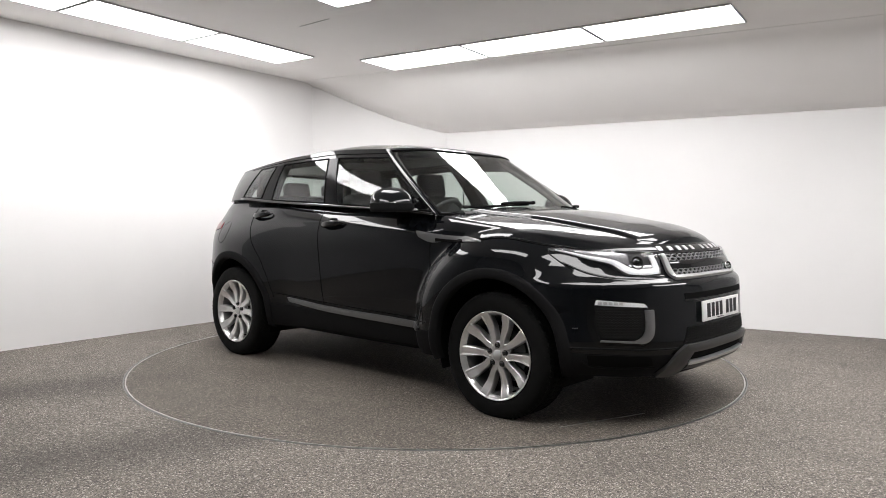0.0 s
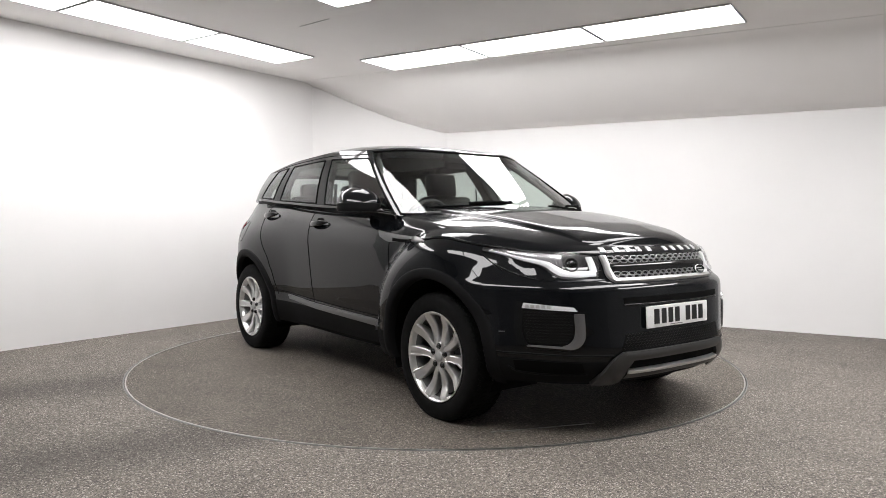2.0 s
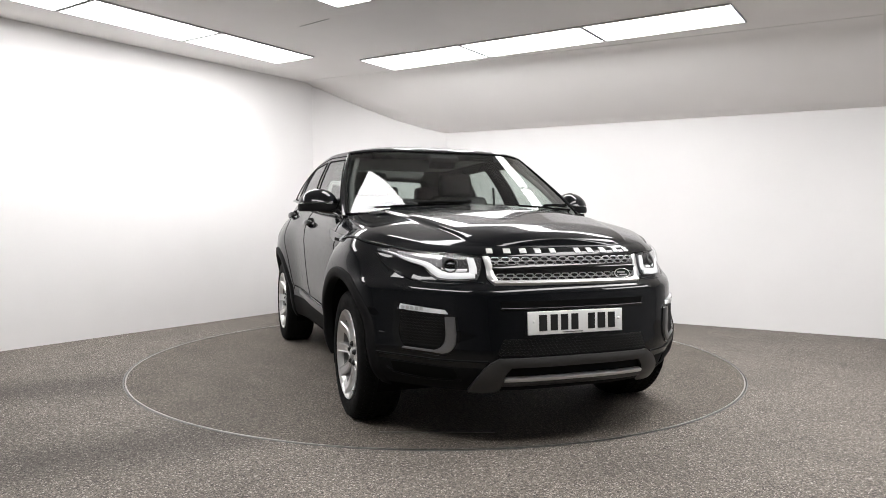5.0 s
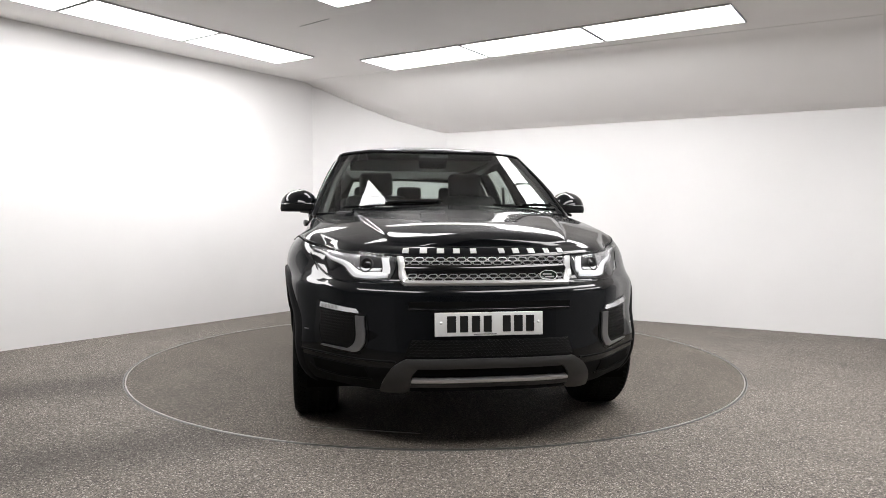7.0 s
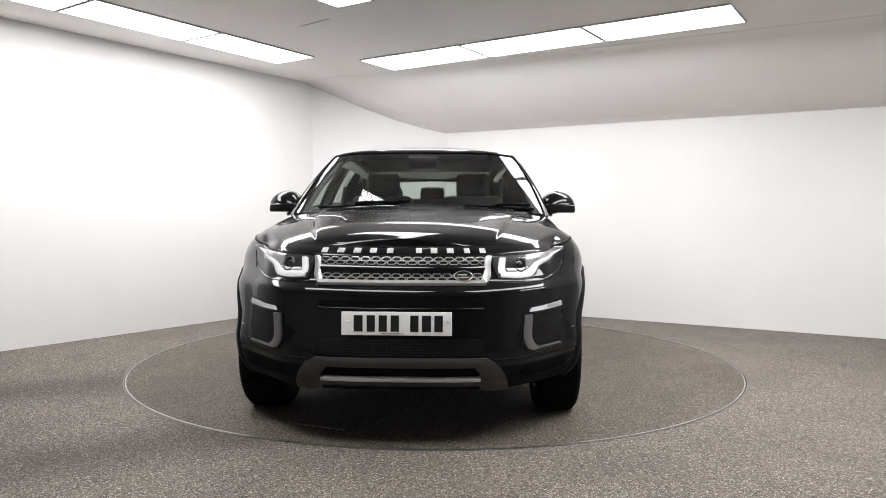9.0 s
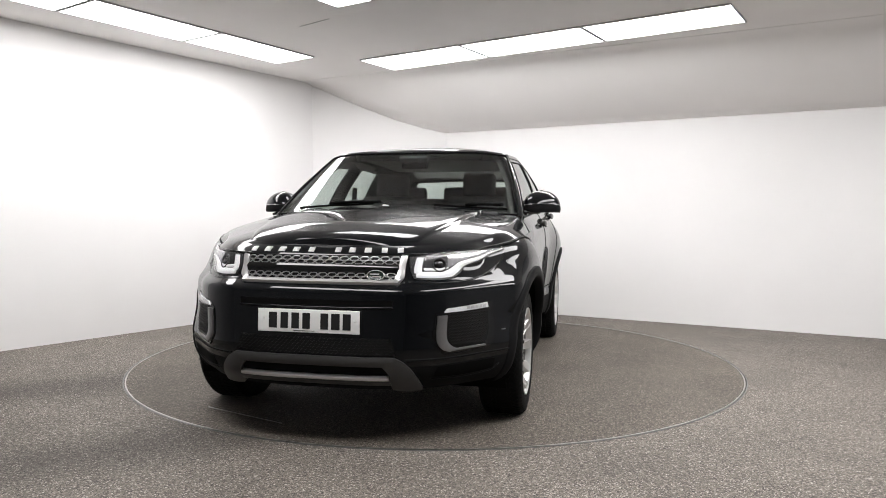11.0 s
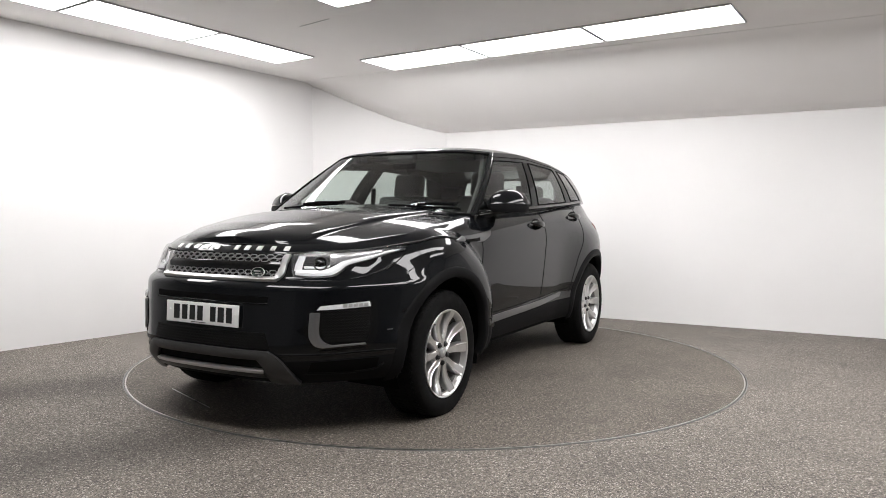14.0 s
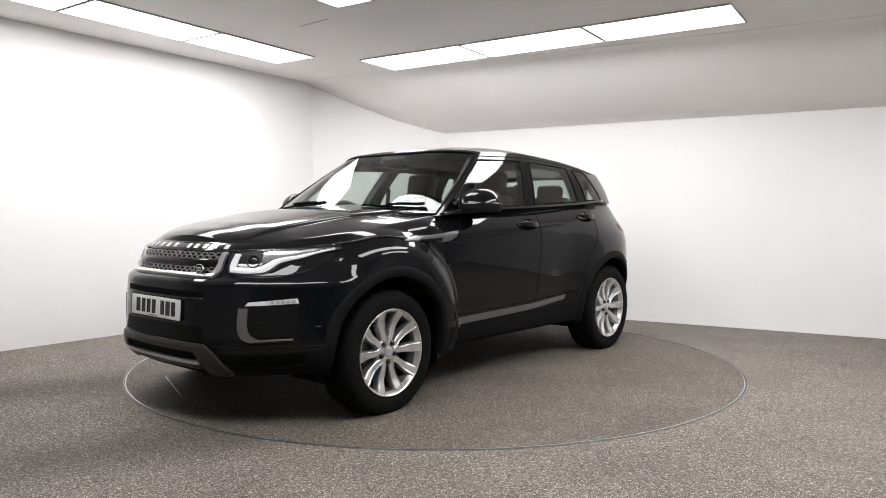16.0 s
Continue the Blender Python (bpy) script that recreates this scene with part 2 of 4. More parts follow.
tagged(wall("wall_rear_left", E2, CD, HIGH + 0.1, REARWALL), "unseen wall behind the camera, grey to dim reflections")
# Unseen walls added dark, standing in for the darkness the bumper reflects.
tagged(wall("wall_rear", E1, CE, HIGH + 0.1, DARKWALL), "unseen wall behind the camera, dark to deepen reflections")
tagged(wall("wall_rear_end", CE, E2, HIGH + 0.1, DARKWALL), "unseen wall behind the camera, dark to deepen reflections")
grow = 1.02
floor = prism("floor", [tuple(p * grow) for p in (CA, CD, CE, CC, CB)], -0.2, -0.012, FLOOR)
tagged(floor, "flecked grey resin floor covering round a turntable")
# The floor's covering, with a round hole for the turntable.
RING = 2.273


def floor_sheet():
    poly = [p * grow for p in (CA, CD, CE, CC, CB)]
    n = 160
    verts, faces = [], []
    for k in range(n):
        a = 2 * math.pi * k / n
        d = Vector((math.cos(a), math.sin(a)))
        far = 20.0
        for i in range(len(poly)):
            p, q = poly[i], poly[(i + 1) % len(poly)]
            e = q - p
            den = d.x * e.y - d.y * e.x
            if abs(den) > 1e-9:
                t = (p.x * e.y - p.y * e.x) / den
                s = (p.x * d.y - p.y * d.x) / den
                if t > 0 and -0.01 <= s <= 1.01:
                    far = min(far, t)
        r = RING + 0.012
        verts += [(d.x * r, d.y * r, -0.02), (d.x * r, d.y * r, 0), (d.x * far, d.y * far, 0)]
    for k in range(n):
        a, b = 3 * k, 3 * ((k + 1) % n)
        faces += [(a, b, b + 1, a + 1), (a + 1, b + 1, b + 2, a + 2)]
    ob = piece("floor_covering", verts, faces, FLOOR, smooth=False)
    tagged(ob, "flecked grey resin floor covering round a turntable", kind="structure")


floor_sheet()
v, f = lathe([(RING + 0.005, -0.012), (RING + 0.005, 0.0015), (RING + 0.012, 0.0015), (RING + 0.012, -0.012)], 160, closed=True)
tagged(piece("trim", [(a, c, b) for a, b, c in v], f, EDGE, smooth=False), "thin dark edging round the turntable", kind="structure")


def ceiling():
    fold = CB + (CA - CB) * (1.14 / 0.94)
    poly = [fold, CD, CE, fold + DR * 8.45]
    verts = [(p.x, p.y, HIGH) for p in poly]
    faces = [(0, 1, 2, 3)]
    prof = [(1.14, HIGH), (1.09, 2.7165), (1.04, 2.712), (0.99, 2.702), (0.945, 2.686), (0.90, 2.660), (0.83, 2.612), (0.757, 2.558), (0.56, 2.42), (0.36, 2.298), (0.16, 2.203), (-0.02, LOW - 0.012)]
    back = len(verts)
    nseg = 24
    for d, z in prof:
        a = CB + (CA - CB) * (d / 0.94)
        for k in range(nseg + 1):
            p = a + DR * (8.45 * k / nseg)
            verts.append((p.x, p.y, z))
    for j in range(len(prof) - 1):
        for k in range(nseg):
            i = back + j * (nseg + 1) + k
            faces.append((i, i + 1, i + nseg + 2, i + nseg + 1))
    ob = piece("ceiling", verts, faces, CEIL, smooth=False)
    for p in ob.data.polygons:
        p.use_smooth = p.index > 0
    sol = ob.modifiers.new("thick", "SOLIDIFY")
    sol.thickness, sol.offset = 0.08, -1.0
    bmv = bmesh.new()
    bmv.from_mesh(ob.data)
    bmesh.ops.recalc_face_normals(bmv, faces=bmv.faces)
    for fc in bmv.faces:
        if fc.normal.z > 0:
            fc.normal_flip()
    bmv.to_mesh(ob.data)
    bmv.free()
    tagged(ob, "off-white flat ceiling that slopes down to one wall", kind="structure")


ceiling()


def ceiling_light(corner, along, across, length=1.17, width=0.58):
    """A flat recessed panel: slim white frame and lit diffuser. corner is its far outer corner in plan."""
    along, across = Vector(along).normalized(), Vector(across)
    across = (across - along * across.dot(along)).normalized()
    c = Vector(corner) + along * length / 2 + across * width / 2
    ang = math.degrees(math.atan2(along.y, along.x))
    ob = thing("ceiling_light", "lit rectangular white ceiling panel in a slim frame", "ceiling light", pose(c.x, c.y, HIGH - 0.001, 0, 0, ang), "ceiling light panels")
    h = 0.011
    part("diffuser", box_bm(length - 0.022, width - 0.022, 0.008, (0, 0, -0.007)), GLOW, ob, "glowing white diffuser", False)
    bm = bmesh.new()
    for sx, sy, cx, cy in ((length, h, 0, width / 2 - h / 2), (length, h, 0, -width / 2 + h / 2), (h, width - 2 * h, length / 2 - h / 2, 0), (h, width - 2 * h, -length / 2 + h / 2, 0)):
        box_bm(sx, sy, 0.014, (cx, cy, -0.007), 0, None, bm)
    part("frame", bm, FRAME, ob, "", False)
    return ob


LEFT_ROW, RIGHT_ROW = Vector((0.571, 0.821)), Vector((0.8314, -0.5556)).normalized()
for k in range(3):
    ceiling_light(Vector((-1.675, 1.888)) - LEFT_ROW * (1.145 * k), -LEFT_ROW, (0.82, -0.57), 1.13, 0.54)
for k in range(3):
    ceiling_light(Vector((-0.474, 2.188)) + RIGHT_ROW * (1.20 * k), RIGHT_ROW, (-0.55, -0.835), 1.185, 0.575)
for k in range(1):
    ceiling_light(Vector((-0.764, -0.129)) + RIGHT_ROW * (1.19 * k), RIGHT_ROW, (-0.55, -0.835), 1.17, 0.575)
# two more to the side of the camera, unseen, added to brighten the room's right
for k in range(2):
    ceiling_light(Vector((4.45, -0.95)) - LEFT_ROW * (1.19 * k), -LEFT_ROW, (-0.82, 0.57), 1.17, 0.575)
# the two rows that close the ring of panels on the camera's side
for k in range(3):
    ceiling_light(Vector((3.0, -0.80)) - LEFT_ROW * (1.19 * k), -LEFT_ROW, (-0.82, 0.57), 1.17, 0.575)
for k in range(1, 3):
    ceiling_light(Vector((-2.95, -1.38)) + RIGHT_ROW * (1.19 * k), RIGHT_ROW, (-0.55, -0.835), 1.17, 0.575)
tagged(part("ceiling_joint", box_bm(0.38, 0.004, 0.003, (-1.02, 0.34, HIGH - 0.001), 0, Matrix.Rotation(radians(-41), 4, "Z")), GAPLINE, None, "", False), "fine dark joint line in the ceiling", kind="structure")


# ---- the turntable ----
turntable = thing("turntable", "round flecked grey turntable flush with the floor", "turntable")
v, f = lathe([(0.0, 0.0), (1.2, 0.0), (RING - 0.010, 0.0), (RING - 0.010, -0.012)], 160)
piece("platform", [(a, c, b) for a, b, c in v], f, DISC, turntable, smooth=False)
v, f = lathe([(RING - 0.009, -0.012), (RING - 0.009, 0.0025), (RING - 0.001, 0.0025), (RING - 0.001, -0.012)], 160, closed=True)
piece("rim", [(a, c, b) for a, b, c in v], f, ALU, turntable, "thin metal edging strip", False)
part("seam", box_bm(0.006, 0.60, 0.003, (1.876, -0.672, 0.0018), 0, Matrix.Rotation(radians(-20.2), 4, "Z")), ALU, turntable, "pale joint strip in the covering", False)

# ---- the car: forms of its body, x forward, y to its left, z up ----
X0F, X0R, NF, NR = 0.9, -0.9, 3.1, 3.6
car = thing("car", "gloss black compact five-door SUV with silver alloy wheels on the turntable", "car")


def nose_x(z):
    return curve_at(z, [0.24, 0.30, 0.37, 0.46, 0.56, 0.67, 0.745, 0.775, 0.80, 0.83, 0.90, 0.945, 0.985], [2.10, 2.17, 2.22, 2.229, 2.221, 2.214, 2.207, 2.190, 2.145, 2.132, 2.105, 2.08, 2.035])


def tail_x(z):
    return curve_at(z, [0.3, 0.45, 0.6, 0.8, 1.0, 1.15, 1.25], [-2.08, -2.16, -2.18, -2.14, -2.10, -2.04, -1.98])


def half_width(z):
    return curve_at(z, [0.25, 0.33, 0.43, 0.51, 0.575, 0.65, 0.78, 0.92, 1.0, 1.08, 1.2], [0.85, 0.89, 0.908, 0.911, 0.922, 0.926, 0.928, 0.926, 0.920, 0.905, 0.875])


def shoulder_z(x):
    return curve_at(x, [-2.2, -1.9, -1.4, -0.97, -0.13, 0.4, 0.8, 1.05, 1.4, 1.75, 1.95, 2.05, 2.2], [1.215, 1.235, 1.252, 1.226, 1.184, 1.16, 1.13, 1.10, 1.058, 1.012, 0.987, 0.977, 0.972])


def bottom_z(x):
    return curve_at(x, [-2.2, -1.7, -0.9, 0.0, 0.9, 1.7, 2.0, 2.2], [0.36, 0.33, 0.285, 0.28, 0.285, 0.29, 0.275, 0.27])


def plan(phi_s, z, inset=0.0):
    """The body's outline at height z. phi_s runs 0..3: front quarter, side, rear quarter."""
    w = half_width(z) - inset
    front = np.clip(phi_s, 0, 1) * math.pi / 2
    rear = np.clip(phi_s - 2, 0, 1) * math.pi / 2
    side = np.clip(phi_s - 1, 0, 1)
    xf = X0F + (nose_x(z) - inset * 0.6 - X0F) * np.cos(front) ** (2 / NF)
    yf = w * np.sin(front) ** (2 / NF)
    xr = X0R + (tail_x(z) + inset * 0.6 - X0R) * np.sin(rear) ** (2 / NR)
    yr = w * np.cos(rear) ** (2 / NR)
    xs = X0F + (X0R - X0F) * side
    x = np.where(phi_s < 1, xf, np.where(phi_s > 2, xr, xs))
    y = np.where(phi_s < 1, yf, np.where(phi_s > 2, yr, w))
    ramp = np.clip((z - 0.855) / 0.135, 0, 1)
    low = 1 - 0.6 * ramp - 0.4 * step(0.82, 1.0, z)
    # a round-shouldered swelling that follows the front wheel arch
    rho = np.hypot(x - 1.33, z - 0.372)
    away = np.clip((rho - 0.485) / 0.195, 0, 1)
    swell = 0.100 * (1 - away ** 2.2) - 0.018 * np.exp(-((x - 1.33) / 0.55) ** 4)
    ahead = step(1.56, 1.93, x)
    flare = swell * (1 - ahead) + ahead * 0.086 * np.exp(-(((x - 1.36) / 0.42) ** 2) ** 1.3) * low
    high = 1 - step(0.85, 1.18, z)
    flare = flare + 0.064 * np.exp(-(((x + 1.36) / 0.48) ** 2) ** 1.2) * high
    line = 0.93 + (0.77 - x) * 0.078
    waist = -0.006 * step(line, line + 0.035, z) * step(-0.95, -0.5, x) * step(0.95, 0.75, x)
    waist = waist - 0.030 * np.clip((0.93 - z) / 0.37, 0, 1) * step(-1.12, -0.58, x) * step(1.10, 0.56, x)
    taper = -0.045 * step(-0.7, -1.65, x) * step(0.95, 1.2, z)
    taper = taper + 0.045 * step(0.62, 0.47, z) * np.exp(-((x - 1.83) / 0.17) ** 2) * step(0.66, 0.84, y)
    taper = taper - 0.046 * step(0.745, 0.880, z) * step(1.42, 1.74, x)
    edge = np.clip(y / 0.5, 0, 1)
    return x, y + (flare + waist + taper) * edge


# Even steps along the outline at bumper height.
_ps = np.concatenate([1 - (1 - np.linspace(0, 1, 1500)) ** 1.0, np.linspace(1, 2, 300)[1:], 2 + np.linspace(0, 1, 1500)[1:]])
_x, _y = plan(_ps, np.full_like(_ps, 0.65))
_q = np.concatenate([[0], np.cumsum(np.hypot(np.diff(_x), np.diff(_y)))])
QMAX = float(_q[-1])


def q_of_x(x):
    return float(np.interp(-x, -_x[(_y > 0.5)], _q[(_y > 0.5)]))


def shell(q, z, off=0.0, v=None):
    """The body surface at q metres along the outline from the nose and height z; off metres proud of it."""
    q, z = np.broadcast_arrays(np.asarray(q, float), np.asarray(z, float))

    def at(qq, zz):
        p = np.interp(qq, _q, _ps)
        x0, y0 = plan(p, zz)
        top = shoulder_z(x0)
        door = step(1.0, 0.72, x0) * step(-1.7, -1.2, x0)
        tall = 0.075 + 0.050 * door
        s = np.clip((zz - (top - tall)) / tall, 0, 1)
        # a tight roll along the wings, a broad tilted shoulder along the doors
        inset = (1 - door) * 0.06 * (1 - np.sqrt(1 - 0.96 * s * s)) + door * 0.056 * s ** 1.45
        x, y = plan(p, zz, inset)
        return np.stack([x, y, zz], -1)

    p = at(q, z)
    if off:
        du = at(np.clip(q + 0.004, 0, QMAX), z) - at(np.clip(q - 0.004, 0, QMAX), z)
        dv = at(q, z + 0.004) - at(q, z - 0.004)
        n = np.cross(dv, du)
        n /= np.linalg.norm(n, axis=-1, keepdims=True) + 1e-12
        n *= np.where(n[..., :1] * p[..., :1] * 0.2 + n[..., 1:2] < 0, -1, 1)
        p = p + n * off
    return p


def mirrored(verts, faces):
    return [(x, -y, z) for x, y, z in verts], [tuple(reversed(fc)) for fc in faces]


def pair(name, verts, faces, material, parent, label="", smooth=True):
    """The same part on the left and the right of the car."""
    a = piece(name, verts, faces, material, parent, label, smooth)
    v2, f2 = mirrored(verts, faces)
    b = piece(name, v2, f2, material, parent, label, smooth)
    return a, b


def grid_faces(nu, nv, base=0):
    return [(base + i * nv + j, base + i * nv + j + 1, base + (i + 1) * nv + j + 1, base + (i + 1) * nv + j) for i in range(nu - 1) for j in range(nv - 1)]


ARCH = ((1.33, 0.372, 0.415), (-1.33, 0.372, 0.415))


def body_shell():
    qs = np.linspace(0, QMAX, 260)
    marks = [q_of_x(x) for x in (0.805, -0.27, -1.16)]
    for m in marks:
        qs[np.argmin(np.abs(qs - m))] = m
    vs = np.concatenate([np.linspace(0, 0.18, 6), np.linspace(0.18, 0.86, 32)[1:], np.linspace(0.86, 0.93, 6)[1:], np.linspace(0.93, 1, 10)[1:]])
    nu, nv = len(qs), len(vs)
    p = np.interp(qs, _q, _ps)
    xr, _ = plan(p, np.full(nu, 0.65))
    zb, zs = bottom_z(xr), shoulder_z(xr)
    Z = zb[:, None] + (zs - zb)[:, None] * vs[None, :]
    V = shell(np.repeat(qs[:, None], nv, 1), Z).reshape(-1, 3)
    faces = grid_faces(nu, nv)
    cut = np.zeros(len(V), bool)
    for cx, cz, r in ARCH:
        d = np.hypot(V[:, 0] - cx, V[:, 2] - cz)
        cut |= (d < r) & (V[:, 1] > 0.5)
    keep = [fc for fc in faces if not all(cut[i] for i in fc)]
    used = {i for fc in keep for i in fc}
    for i in used:
        if cut[i]:
            for cx, cz, r in ARCH:
                dx, dz = V[i, 0] - cx, V[i, 2] - cz
                d = math.hypot(dx, dz)
                if d < r:
                    V[i, 0], V[i, 2] = cx + dx / d * r, cz + dz / d * r
    groups = {}
    for fc in keep:
        i, j = fc[0] // nv, fc[0] % nv
        x = xr[i]
        q = (qs[i] + qs[i + 1]) / 2
        v = (vs[j] + vs[j + 1]) / 2
        xm = (xr[i] + xr[i + 1]) / 2
        if v < 0.18:
            g = "front_skirt" if xm > 1.33 else "rear_skirt" if xm < -1.33 else "sill"
        elif v > 0.93 and q < marks[0]:
            g = "bonnet"
        elif q < marks[0]:
            g = "front_bumper" if xm > 1.72 else "front_wing"
        elif q < marks[1]:
            g = "front_door"
        elif q < marks[2]:
            g = "rear_door"
        else:
            g = "rear_bumper" if (xm < -1.75 and v < 0.5) else "tailgate" if xm < -1.98 else "rear_wing"
        groups.setdefault(g, []).append(fc)
    for g, fcs in groups.items():
        ids = sorted({i for fc in fcs for i in fc})
        ix = {i: k for k, i in enumerate(ids)}
        vv = [tuple(V[i]) for i in ids]
        ff = [tuple(ix[i] for i in fc) for fc in fcs]
        if g in ("front_bumper", "tailgate", "rear_bumper", "front_skirt", "rear_skirt", "bonnet"):
            v2, f2 = mirrored(vv, ff)
            n = len(vv)
            seamed = vv + v2
            ff = ff + [tuple(i + n for i in fc) for fc in f2]
            if g == "bonnet":
                # the bonnet's upper surface, from edge to edge
                rows = [i for i in range(nu) if qs[i] <= marks[0] + 1e-6]
                base = len(seamed)
                for i in rows:
                    seamed += bonnet_row(V[i * nv + nv - 1])
                nr = len(rows)
                cap = grid_faces(nr, 33, base)
                ff += [tuple(reversed(c)) for c in cap]
                b2 = len(seamed)
                seamed += [(x, -y, z) for x, y, z in seamed[base:b2]]
                ff += [tuple(i + (b2 - base) for i in c) for c in cap]
            bm = bmesh.new()
            bv = [bm.verts.new(x) for x in seamed]
            for fc in ff:
                try:
                    bm.faces.new([bv[i] for i in fc])
                except ValueError:
                    pass
            bmesh.ops.remove_doubles(bm, verts=bm.verts, dist=0.0004)
            bmesh.ops.recalc_face_normals(bm, faces=bm.faces)
            part(g, bm, CLAD if "skirt" in g else PAINT, car, "satin dark grey lower cladding" if "skirt" in g else "")
        else:
            pair(g, vv, ff, CLAD if g == "sill" else PAINT, car, "satin dark grey sill" if g == "sill" else "")


def bonnet_row(e):
    """From the edge point e to the centre line: gently crowned, with a raised middle inside a sharp crease."""
    x, y = e[0], max(e[1], 1e-4)
    crown = float(curve_at(x, [0.75, 1.0, 1.4, 1.75, 1.95, 2.03, 2.08], [0.056, 0.066, 0.088, 0.088, 0.068, 0.036, 0.0]))
    crease = float(curve_at(x, [0.75, 1.3, 1.9, 2.1], [0.63, 0.585, 0.47, 0.40]))
    amp = 0.014 * float(step(2.03, 1.80, x))
    wc = min(crease / y, 0.9)
    half = min(0.009 / y, 0.04)
    ws = np.concatenate([np.linspace(1, wc + half, 14), np.linspace(wc + half, wc - half, 5)[1:], np.linspace(wc - half, 0, 16)[1:]])
    lift = amp * step(wc + half, wc - half, ws)
    return [(x, float(e[1] * w), float(e[2] + crown * (1 - w ** 2.5) + up)) for w, up in zip(ws, lift)]


body_shell()


# ---- cabin: windscreen, windows, pillars and roof ----
BELT = [(1.03, 0, 1.135), (1.01, 0.42, 1.13), (0.835, 0.838, 1.124), (0.80, 0.868, 1.132), (-0.136, 0.862, 1.186), (-0.283, 0.857, 1.194),
        (-0.967, 0.836, 1.228), (-1.115, 0.83, 1.242), (-1.41, 0.812, 1.252), (-1.69, 0.745, 1.243), (-1.81, 0.62, 1.225), (-1.96, 0, 1.205)]
RAIL = [(0.30, 0, 1.603), (0.295, 0.41, 1.602), (0.175, 0.660, 1.583), (0.14, 0.674, 1.580), (-0.335, 0.672, 1.598), (-0.44, 0.672, 1.597),
        (-0.99, 0.662, 1.571), (-1.095, 0.658, 1.562), (-1.32, 0.644, 1.541), (-1.67, 0.61, 1.503), (-1.77, 0.53, 1.503), (-1.90, 0, 1.525)]
STEPS = [10, 10, 4, 14, 3, 10, 3, 6, 6, 4, 10]


SEALS = []


def cabin_shell():
    k = np.arange(12.0)
    u = np.concatenate([[0]] + [i + np.arange(1, n + 1) / n for i, n in enumerate(STEPS)])
    lo = np.stack([curve_at(u, k, [p[c] for p in BELT]) for c in range(3)], -1)
    hi = np.stack([curve_at(u, k, [p[c] for p in RAIL]) for c in range(3)], -1)
    vs = np.array([0, 0.02, 0.045, 0.2, 0.35, 0.5, 0.65, 0.78, 0.86, 0.93, 0.96, 1.0])
    nu, nv = len(u), len(vs)
    out = np.stack([0 * u + 0.3, 0 * u + 1.0, 0 * u], -1)
    out[u < 2] = (0.25, 0.15, 0.22)
    out[u > 9.5] = (-0.7, 0.2, 0.2)
    V = lo[:, None] * (1 - vs)[None, :, None] + hi[:, None] * vs[None, :, None] + 0.02 * np.sin(np.pi * vs)[None, :, None] * out[:, None]
    V[0, :, 1] = 0
    V[-1, :, 1] = 0
    spans = {"windscreen": (0, 2, 0.02, 0.96), "front_window": (3, 4, 0.045, 0.86), "rear_window": (5, 6, 0.045, 0.86), "quarter_window": (7, 8, 0.045, 0.86), "tailgate_window": (10, 11, 0.2, 0.93)}
    got = {}
    for i in range(nu - 1):
        for j in range(nv - 1):
            um, vm = (u[i] + u[i + 1]) / 2, (vs[j] + vs[j + 1]) / 2
            g = ("middle" if um < 5.5 else "rear") if (4 < um < 5 or 6 < um < 7) and vm < 0.86 else "pillars"
            for n, (a, b, c, d) in spans.items():
                if a < um < b and c < vm < d:
                    g = n
            got.setdefault(g, []).append((i * nv + j, (i + 1) * nv + j, (i + 1) * nv + j + 1, i * nv + j + 1))
    F = V.reshape(-1, 3)
    for g, fcs in got.items():
        ids = sorted({i for fc in fcs for i in fc})
        ix = {i: n for n, i in enumerate(ids)}
        vv = [tuple(F[i]) for i in ids]
        ff = [tuple(ix[i] for i in fc) for fc in fcs]
        if g in ("windscreen", "tailgate_window"):
            v2, f2 = mirrored(vv, ff)
            bm = bmesh.new()
            bv = [bm.verts.new(x) for x in vv + v2]
            for fc in ff + [tuple(i + len(vv) for i in fc) for fc in f2]:
                bm.faces.new([bv[i] for i in fc])
            bmesh.ops.remove_doubles(bm, verts=bm.verts, dist=0.0004)
            part(g, bm, GLASS if g == "windscreen" else DARKGLASS, car, "tinted glass").visible_shadow = False
        elif g in ("pillars", "middle", "rear"):
            for o in pair("window_surround" if g == "pillars" else "door_pillar", vv, ff, PAINT if g == "pillars" else PILLAR, car, "gloss black pillars and roof rail" if g == "pillars" else "satin black door pillars"):
                sol = o.modifiers.new("thick", "SOLIDIFY")
                sol.thickness, sol.offset = 0.06, -1.0
                es = o.modifiers.new("sharp", "EDGE_SPLIT")
                es.split_angle = radians(35)
        else:
            for o in pair(g, vv, ff, DARKGLASS if g != "front_window" else GLASS, car, "tinted glass"):
                o.visible_shadow = False
    for n, (a, b, c, d) in spans.items():
        cols = [i for i in range(nu) if a - 1e-6 <= u[i] <= b + 1e-6]
        rows = [j for j in range(nv) if c - 1e-6 <= vs[j] <= d + 1e-6]
        loop = [V[i, rows[0]] for i in cols] + [V[cols[-1], j] for j in rows[1:]] + [V[i, rows[-1]] for i in cols[-2::-1]]
        if a == 0 or b == 11:
            loop = loop if a == 0 else [V[i, rows[0]] for i in cols[::-1]] + [V[cols[0], j] for j in rows[1:]] + [V[i, rows[-1]] for i in cols[1:]]
        else:
            loop += [V[cols[0], j] for j in rows[-2::-1]]
        SEALS.append((loop, 0.008 if a in (0, 10) else 0.006))
    jr = int(np.argmin(np.abs(vs - 0.93)))
    SEALS.append(([V[i, jr] for i in range(nu) if 2.6 <= u[i] <= 8.6], 0.0035))
